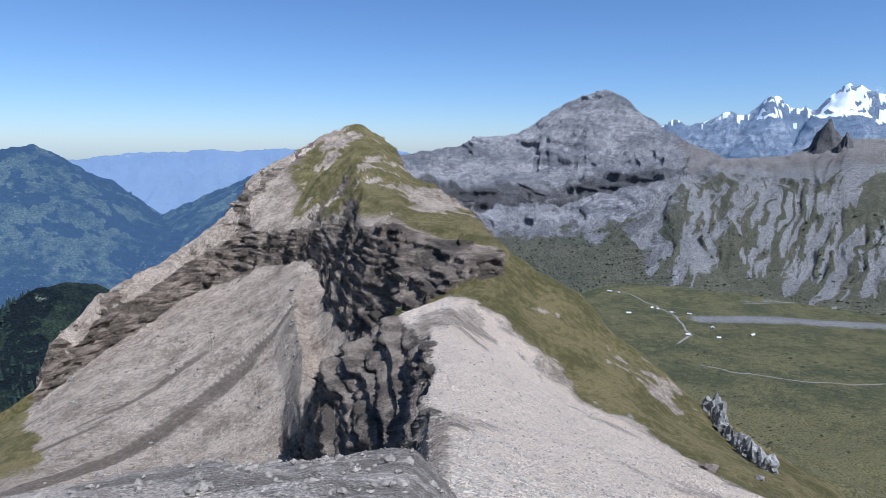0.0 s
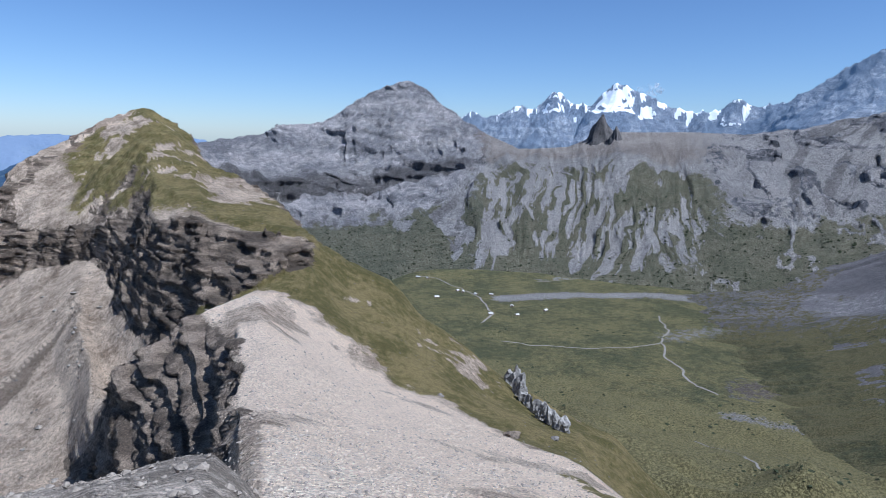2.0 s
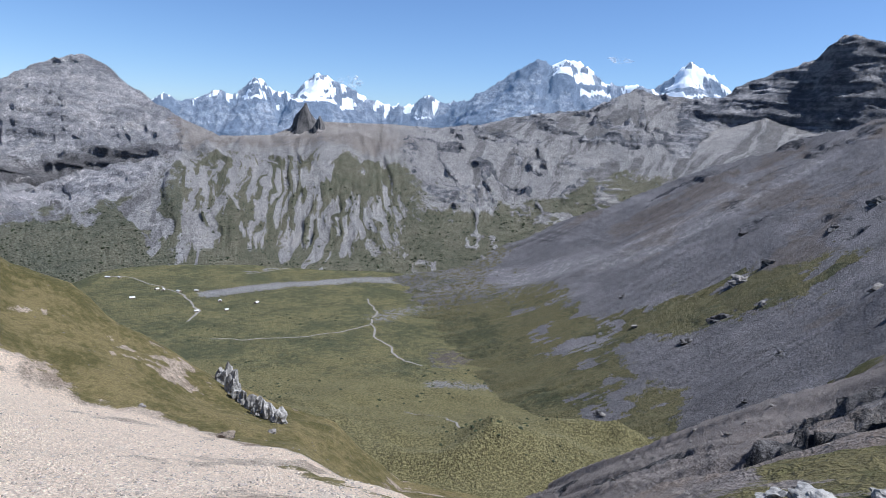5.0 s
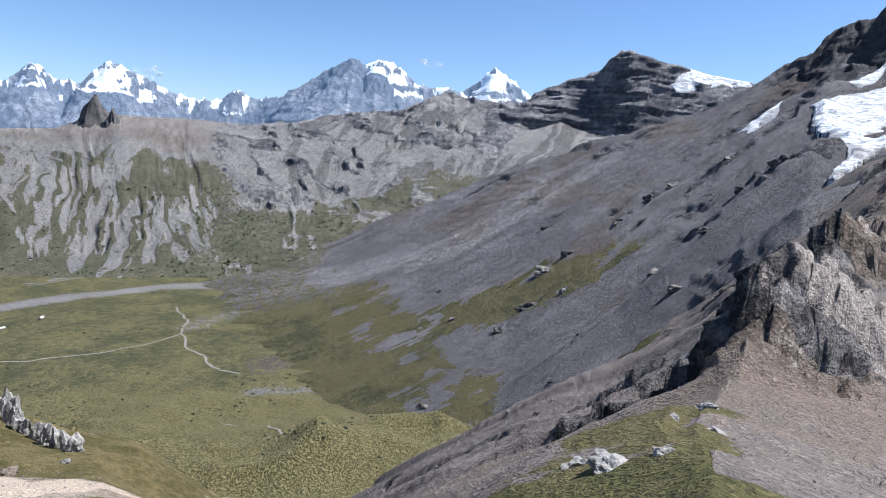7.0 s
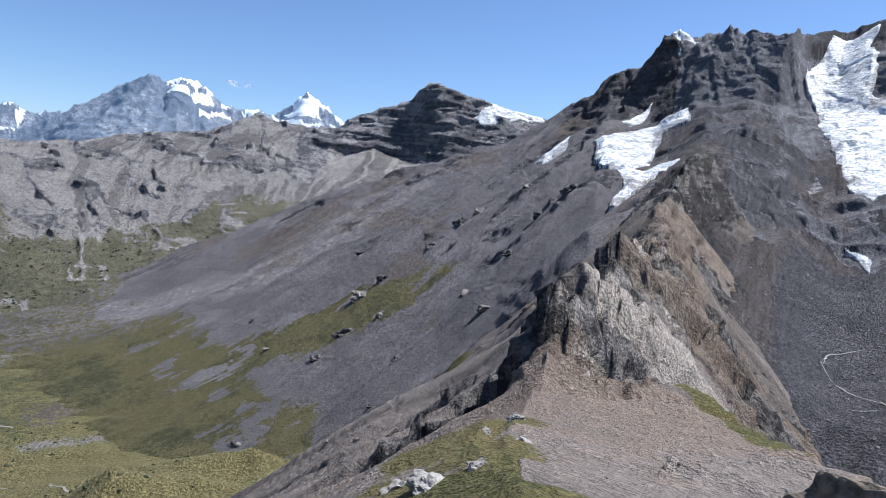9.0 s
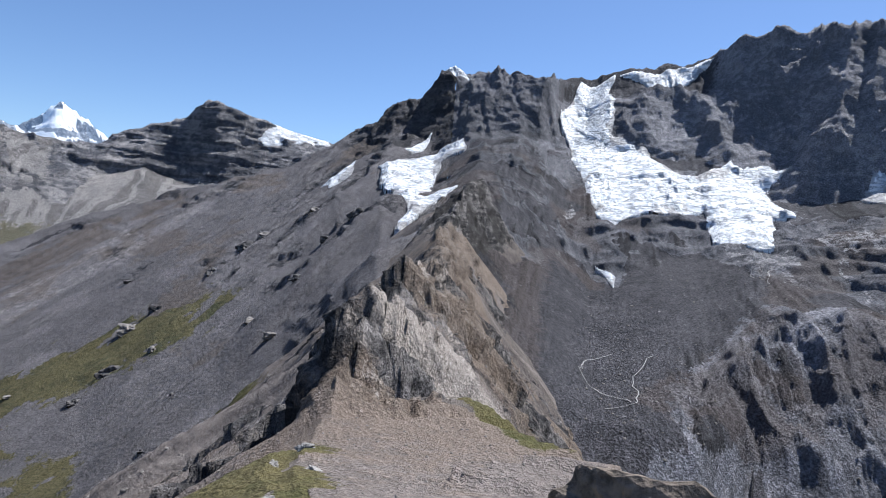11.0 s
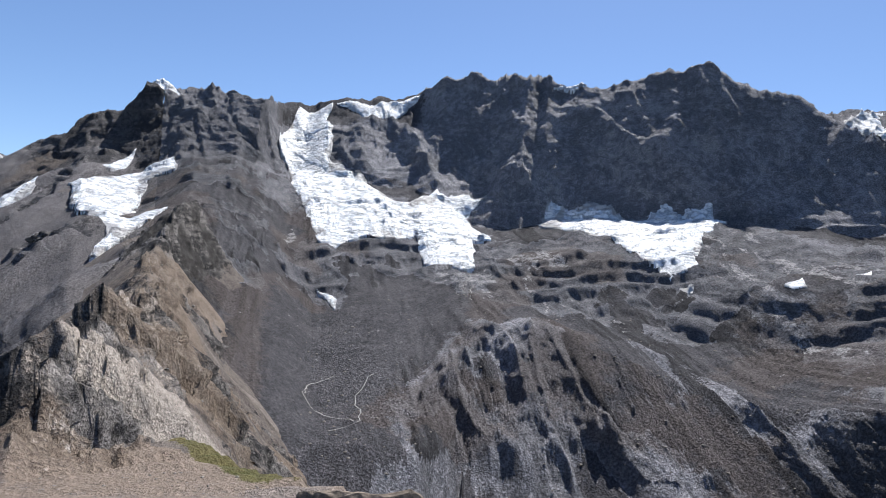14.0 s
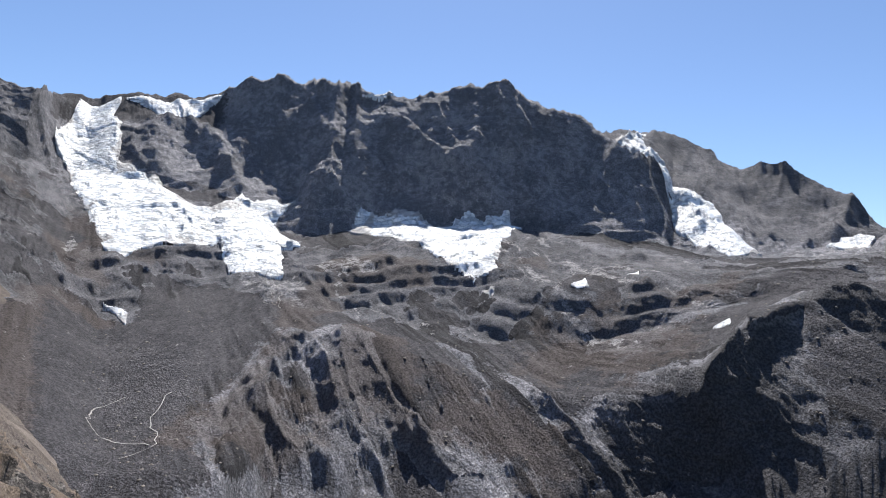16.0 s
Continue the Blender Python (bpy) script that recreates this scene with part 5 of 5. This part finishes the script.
# dark outcrops that break the scree slope
for k, (px, py, half) in enumerate([(1451, 579, 15), (1305, 555, 14), (1503, 543, 11), (1286, 280, 13), (1609, 456, 13), (1683, 393, 17), (1730, 363, 12), (1354, 210, 9), (1697, 686, 9), (1747, 241, 15), (1579, 105, 18), (1540, 175, 10), (1140, 214, 8), (1216, 577, 8), (1107, 367, 7), (1472, 882, 7), (987, 365, 5), (968, 605, 5)]):
    rock("rock_outcrop", (px, py, ground_at(px, py) - 0.55 * half), (half * 1.9, half * 1.2, half * 1.15), 160 + k, M_DARK if k % 3 else M_GREY, slope_ob, "dark rock outcrop in scree", 125.0 + 9.0 * (k % 5), 4, 0.55)
# the dark tower on the brown ridge
for k, (at, half) in enumerate([((1646, 2801, 547), 85.4), ((1608, 2830, 521), 51.3), ((1669, 2712, 539), 50.2)]):
    rock("rock_tower", at, (half * 1.5, half, half * 1.25), 100 + k, M_DARK, karst_ob, "dark rock tower", 33.0 * k, 4, 0.22, 0.7)
# the brown crag just below the camera
tagged(rock("crag", (30.6, -15.2, 524.3), (6.6, 3.2, 5.2), 131, M_BROWN, None, "", 68, 5, 0.3), "brown weathered crag beside the summit", "rock")


def scatter(name, count, spot, size, material, label, category, seed, squash=0.7, sink=0.25, reach=0.0):
    """Many loose stones in one mesh. spot(rng, n) gives places x, y, z."""
    rng = np.random.default_rng(seed)
    x, y, z = spot(rng, count)
    n = len(x)
    s = size[0] * (size[1] / size[0]) ** (rng.random(n) ** 2.2)
    if reach:
        s = s * np.clip(np.hypot(x, y) / reach, 0.05, 2.0)
    base = np.array([(0, 0, 1), (0.9, 0, 0.25), (0.28, 0.86, 0.2), (-0.73, 0.53, 0.3), (-0.73, -0.53, 0.2), (0.28, -0.86, 0.3),
                     (0.5, 0.4, -0.7), (-0.6, 0.1, -0.7), (0.2, -0.6, -0.7)])
    faces = np.array([(0, 1, 2), (0, 2, 3), (0, 3, 4), (0, 4, 5), (0, 5, 1), (1, 6, 2), (2, 6, 3), (3, 6, 7), (3, 7, 4), (4, 7, 8), (4, 8, 5), (5, 8, 1), (1, 8, 6)])
    v = base[None] * (0.65 + 0.7 * rng.random((n, 9, 1)))
    a = rng.random(n) * 6.283
    stretch = 0.75 + 0.7 * rng.random(n)
    vx = (v[..., 0] * np.cos(a)[:, None] - v[..., 1] * np.sin(a)[:, None]) * stretch[:, None]
    vy = v[..., 0] * np.sin(a)[:, None] + v[..., 1] * np.cos(a)[:, None]
    co = np.stack([x[:, None] + vx * s[:, None], y[:, None] + vy * s[:, None], z[:, None] + (v[..., 2] * squash - sink) * s[:, None] + 0.3 * squash * s[:, None]], -1).reshape(-1, 3)
    f = (faces[None] + 9 * np.arange(n)[:, None, None]).reshape(-1, 3)
    me = bpy.data.meshes.new(name)
    me.from_pydata(co.tolist(), [], f.tolist())
    me.materials.append(material)
    return tagged(new(name, me), label, category, kind="stuff")


def fan_spot(shape, az, r, accept=None, power=1.0):
    def spot(rng, n):
        a = np.radians(rng.uniform(az[0], az[1], n))
        d = r[0] * (r[1] / r[0]) ** (rng.random(n) ** power)
        x, y = d * np.sin(a), d * np.cos(a)
        out = shape(x, y)
        ok = out["z"] > ground_height(x, y) - 1
        if accept:
            ok &= accept(out, rng)
        return x[ok], y[ok], out["z"][ok]
    return spot


def ground_spot(az, r, clump, seed):
    def spot(rng, n):
        a = np.radians(rng.uniform(az[0], az[1], n))
        d = rng.uniform(r[0], r[1], n)
        x, y = d * np.sin(a), d * np.cos(a)
        ok = fractal(x, y, clump, 3, seed) > rng.uniform(-0.1, 0.5, n)
        return x[ok], y[ok], ground_height(x[ok], y[ok])
    return spot


scatter("summit_stones", 5200, fan_spot(summit, (-60, 60), (2.0, 16.0)), (0.01, 0.07), M_STONE, "loose pale gravel and stones on the summit slabs", "stones", 1)
scatter("scree_blocks", 4200, fan_spot(near_ridge, (-36, -2), (40, 480), lambda o, rng: (o["grass"] < 0.3) & (o["scree"] > 0.9) & (rng.random(len(o["z"])) < 0.75)), (0.22, 1.5), M_BLOCK, "grey-brown blocks scattered over the scree", "stones", 2)
scatter("pale_blocks", 6500, fan_spot(near_ridge, (-4, 50), (25, 480)), (0.06, 0.4), M_STONE, "pale stones on gravel and turf", "stones", 3)
scatter("spur_blocks", 5200, fan_spot(south_ridge, (42, 112), (60, 1300), lambda o, rng: o["grass"] < 0.6), (0.4, 2.6), M_GREY, "dark grey blocks over the spur and its scree", "stones", 4, reach=700.0)
scatter("basin_blocks", 2600, fan_spot(glacier_wall, (106, 170), (650, 1700)), (0.6, 3.0), M_GREY, "grey moraine blocks in the glacier basin", "stones", 5)
scatter("alp_scrub", 5000, ground_spot((8, 80), (800, 1900), 160, 33), (1.2, 5.0), M_BUSH, "dark juniper scrub and boulders on the alp", "shrubs", 6)
scatter("slope_scrub", 4200, fan_spot(cirque, (6, 62), (2380, 2900), lambda o, rng: (o["grass"] > 0.3) & (o["z"] < 330)), (2.0, 7.0), M_BUSH, "dark scrub on the far grass slopes", "shrubs", 7)


# fir wood on the hill over the deep valley
def firs(count, seed):
    rng = np.random.default_rng(seed)
    wood = far_range(FOREST, 0.6, 9999, 901, 30.0)
    a = np.radians(rng.uniform(-42, -17, count))
    d = rng.uniform(1050, 2000, count)
    x, y = d * np.sin(a), d * np.cos(a)
    z = np.maximum(wood(x, y)["z"], ground_height(x, y))
    ok = fractal(x, y, 260, 4, 41) > -0.12
    x, y, z = x[ok], y[ok], z[ok]
    n = len(x)
    h = rng.uniform(9, 21, n)
    ring = np.arange(6) * math.pi / 3
    tiers = [(0.08, 0.24), (0.45, 0.05), (0.40, 0.19), (0.72, 0.04), (0.68, 0.13), (1.0, 0.0)]
    co, f = [], []
    for k, (up, wide) in enumerate(tiers):
        co.append(np.stack([x[:, None] + h[:, None] * wide * np.cos(ring) * rng.uniform(0.8, 1.2, (n, 6)), y[:, None] + h[:, None] * wide * np.sin(ring), np.repeat((z + h * up)[:, None], 6, 1)], -1))
    co = np.stack(co, 1).reshape(n, 36, 3)
    for t in (0, 2, 4):
        for k in range(6):
            f.append((6 * t + k, 6 * t + (k + 1) % 6, 6 * t + 6 + (k + 1) % 6, 6 * t + 6 + k))
    f = (np.array(f)[None] + 36 * np.arange(n)[:, None, None]).reshape(-1, 4)
    me = bpy.data.meshes.new("fir_wood")
    me.from_pydata(co.reshape(-1, 3).tolist(), [], f.tolist())
    me.materials.append(M_FIR)
    return tagged(new("fir_wood", me), "dark fir wood with clearings on a hill", "trees", kind="stuff")


firs(2600, 8)


# the town on the floor of the deep valley
def town_spot(rng, n):
    a, d = np.radians(rng.uniform(-34.5, -22, n)), rng.uniform(2300, 4300, n)
    x, y = d * np.sin(a), d * np.cos(a)
    z = ground_height(x, y)
    for line, fall, seed in ((LEFTHILL, 0.75, 871), (RIGHTHILL, 0.7, 881)):
        z = np.maximum(z, far_range(line, fall, 9999, seed, 30.0)(x, y)["z"])
    ok = (fractal(x, y, 420, 3, 77) > rng.uniform(-0.1, 0.6, n)) & (z < 40)
    return x[ok], y[ok], z[ok]


scatter("valley_houses", 2600, town_spot, (2.5, 5.5), M_HOUSE, "pale houses strewn over the valley floor", "houses", 9, 0.9)


# alpine huts
def hut(at, turn, length, width, height):
    base = tagged(new("alpine_hut"), "small wooden alpine hut with a pale roof", "hut", "huts on the alp")
    base.matrix_basis = pose(at[0], at[1], at[2], 0, 0, turn)
    bm = bmesh.new()
    l, w = length / 2, width / 2
    low = [bm.verts.new(c) for c in ((-l, -w, -2), (l, -w, -2), (l, w, -2), (-l, w, -2))]
    top = [bm.verts.new(c) for c in ((-l, -w, height), (l, -w, height), (l, w, height), (-l, w, height))]
    gable = [bm.verts.new((-l, 0, height + w * 0.6)), bm.verts.new((l, 0, height + w * 0.6))]
    for i in range(4):
        bm.faces.new((low[i], low[(i + 1) % 4], top[(i + 1) % 4], top[i]))
    bm.faces.new((top[3], top[0], gable[0]))
    bm.faces.new((top[1], top[2], gable[1]))
    part("wall", bm, M_WALLS, base)
    for sign in (-1, 1):
        bm = bmesh.new()
        pts = [(-l - 0.6, 0, height + w * 0.6 + 0.1), (l + 0.6, 0, height + w * 0.6 + 0.1), (l + 0.6, sign * (w + 0.7), height - 0.35), (-l - 0.6, sign * (w + 0.7), height - 0.35)]
        a = [bm.verts.new(c) for c in pts]
        b = [bm.verts.new((c[0], c[1], c[2] + 0.35)) for c in pts]
        bm.faces.new(a)
        bm.faces.new(b[::-1])
        for i in range(4):
            bm.faces.new((a[i], b[i], b[(i + 1) % 4], a[(i + 1) % 4]))
        part("roof", bm, M_ROOF, base)
    bm = bmesh.new()
    bmesh.ops.create_cube(bm, size=1.0, matrix=Matrix.LocRotScale((0.2 * l, -w, 0.9), None, (1.0, 0.16, 2.0)))
    part("door", bm, M_DARK, base)
    return base


for k, (hx, hy, _) in enumerate([(793, 1787, 0), (903, 1816, 0), (818, 1890, 0), (659, 2347, 0), (630, 2379, 0), (611, 2056, 0), (712, 2138, 0), (725, 2115, 0), (760, 2074, 0), (810, 2054, 0), (716, 1819, 0), (1473, 2143, 0), (1527, 2091, 0), (1510, 2006, 0), (1532, 1987, 0), (1564, 1963, 0)]):
    hut((hx, hy, float(ground_height(np.array([hx * 1.0]), np.array([hy * 1.0]))[0])), 35.0 * k, 11 + (k * 5) % 7, 8 + k % 3, 3.4)


# trodden tracks and brooks, laid on the ground
def ribbon(name, pts, half, surface, material, label, category, seed, lift=0.5, wander=14.0):
    pts = [np.array(p[:2], float) for p in pts]
    fine = []
    for a, b in zip(pts[:-1], pts[1:]):
        steps = max(2, int(np.hypot(*(b - a)) / 12))
        fine += [a + (b - a) * i / steps for i in range(steps)]
    fine.append(pts[-1])
    line = np.array(fine)
    wob = np.stack([fractal(line[:, 0], line[:, 1], 70, 3, seed), fractal(line[:, 0], line[:, 1], 70, 3, seed + 4)], -1)
    line = line + wander * wob
    tangent = np.gradient(line, axis=0)
    tangent /= np.linalg.norm(tangent, axis=1)[:, None] + 1e-9
    across = np.stack([-tangent[:, 1], tangent[:, 0]], -1)
    wide = half * (0.7 + 0.5 * np.abs(fractal(line[:, 0], line[:, 1], 40, 2, seed + 9)))[:, None]
    rows = [line - across * wide, line, line + across * wide]
    co = []
    for i, row in enumerate(rows):
        co.append(np.stack([row[:, 0], row[:, 1], surface(row[:, 0], row[:, 1]) + lift], -1))
    co = np.stack(co, 1)
    n = len(line)
    f = []
    for i in range(n - 1):
        for k in range(2):
            f.append((3 * i + k, 3 * i + k + 1, 3 * i + 4 + k, 3 * i + 3 + k))
    me = bpy.data.meshes.new(name)
    me.from_pydata(co.reshape(-1, 3).tolist(), [], f)
    me.materials.append(material)
    return tagged(new(name, me), label, category, kind="structure")


for k, (pts, half) in enumerate((
        ([(654, 1737, 0), (727, 1822, 0), (753, 2024, 0), (734, 2177, 0), (698, 2332, 0), (627, 2402, 0)], 3.5),
        ([(1060, 1437, 0), (949, 1428, 0), (864, 1438, 0), (709, 1501, 0), (652, 1559, 0)], 3.0),
        ([(1228, 1688, 0), (1169, 1530, 0), (1067, 1446, 0), (1006, 1328, 0), (998, 1251, 0), (947, 1140, 0), (961, 1086, 0)], 3.0),
        ([(852, 2457, 0), (862, 2453, 0), (894, 2442, 0)], 3.0),
        ([(1059, 2203, 0), (1293, 2215, 0), (1432, 2170, 0)], 4.0),
        ([(729, 873, 0), (754, 829, 0), (740, 772, 0), (696, 705, 0), (669, 636, 0)], 2.5),
        ([(926, 632, 0), (894, 584, 0), (898, 539, 0)], 2.5))):
    ribbon("path", pts, half, ground_height, M_TRACK, "pale trodden track across the alp meadow", "path", 300 + 7 * k)
for k, pts in enumerate(([(992, -345), (973, -306), (914, -275), (866, -285), (765, -279)], [(940, -385), (889, -340), (782, -317), (764, -276)], [(1607, -811), (1323, -741), (1163, -674)], [(1546, -836), (1253, -745), (1148, -672)])):
    ribbon("brook", pts, 0.8, lambda x, y: glacier_wall(x, y)["z"], M_BROOK, "thin milky brook winding through the gravel basin", "brook", 400 + 7 * k, 1.2, 30.0)


# thin clouds on the skyline
def cloud(at, size, seed):
    n = Nodes("thin_cloud")
    puff = n.noise(60.0, 6, 0.65)
    clear = n.node("ShaderNodeBsdfTransparent")
    mixer = n.node("ShaderNodeMixShader", Fac=n.math("MULTIPLY", n.step(puff, 0.42, 0.75), 0.6))
    n.tree.links.new(clear.outputs[0], mixer.inputs[1])
    n.put(n.bsdf, "Base Color", (0.95, 0.95, 0.95, 1.0))
    n.put(n.bsdf, "Roughness", 1.0)
    n.tree.links.new(n.bsdf.outputs[0], mixer.inputs[2])
    n.tree.links.new(mixer.outputs[0], n.tree.nodes["Material Output"].inputs["Surface"])
    ob = rock("cloud", at, size, seed, n.mat, None, "", math.degrees(-math.atan2(at[0], at[1])), 4, 0.5)
    return tagged(ob, "thin white wisp of cloud above the snow peaks", "cloud")


cloud((4101, 2682, 1139), (95, 20, 22), 501)
cloud((2748, 4057, 901), (110, 20, 45), 502)
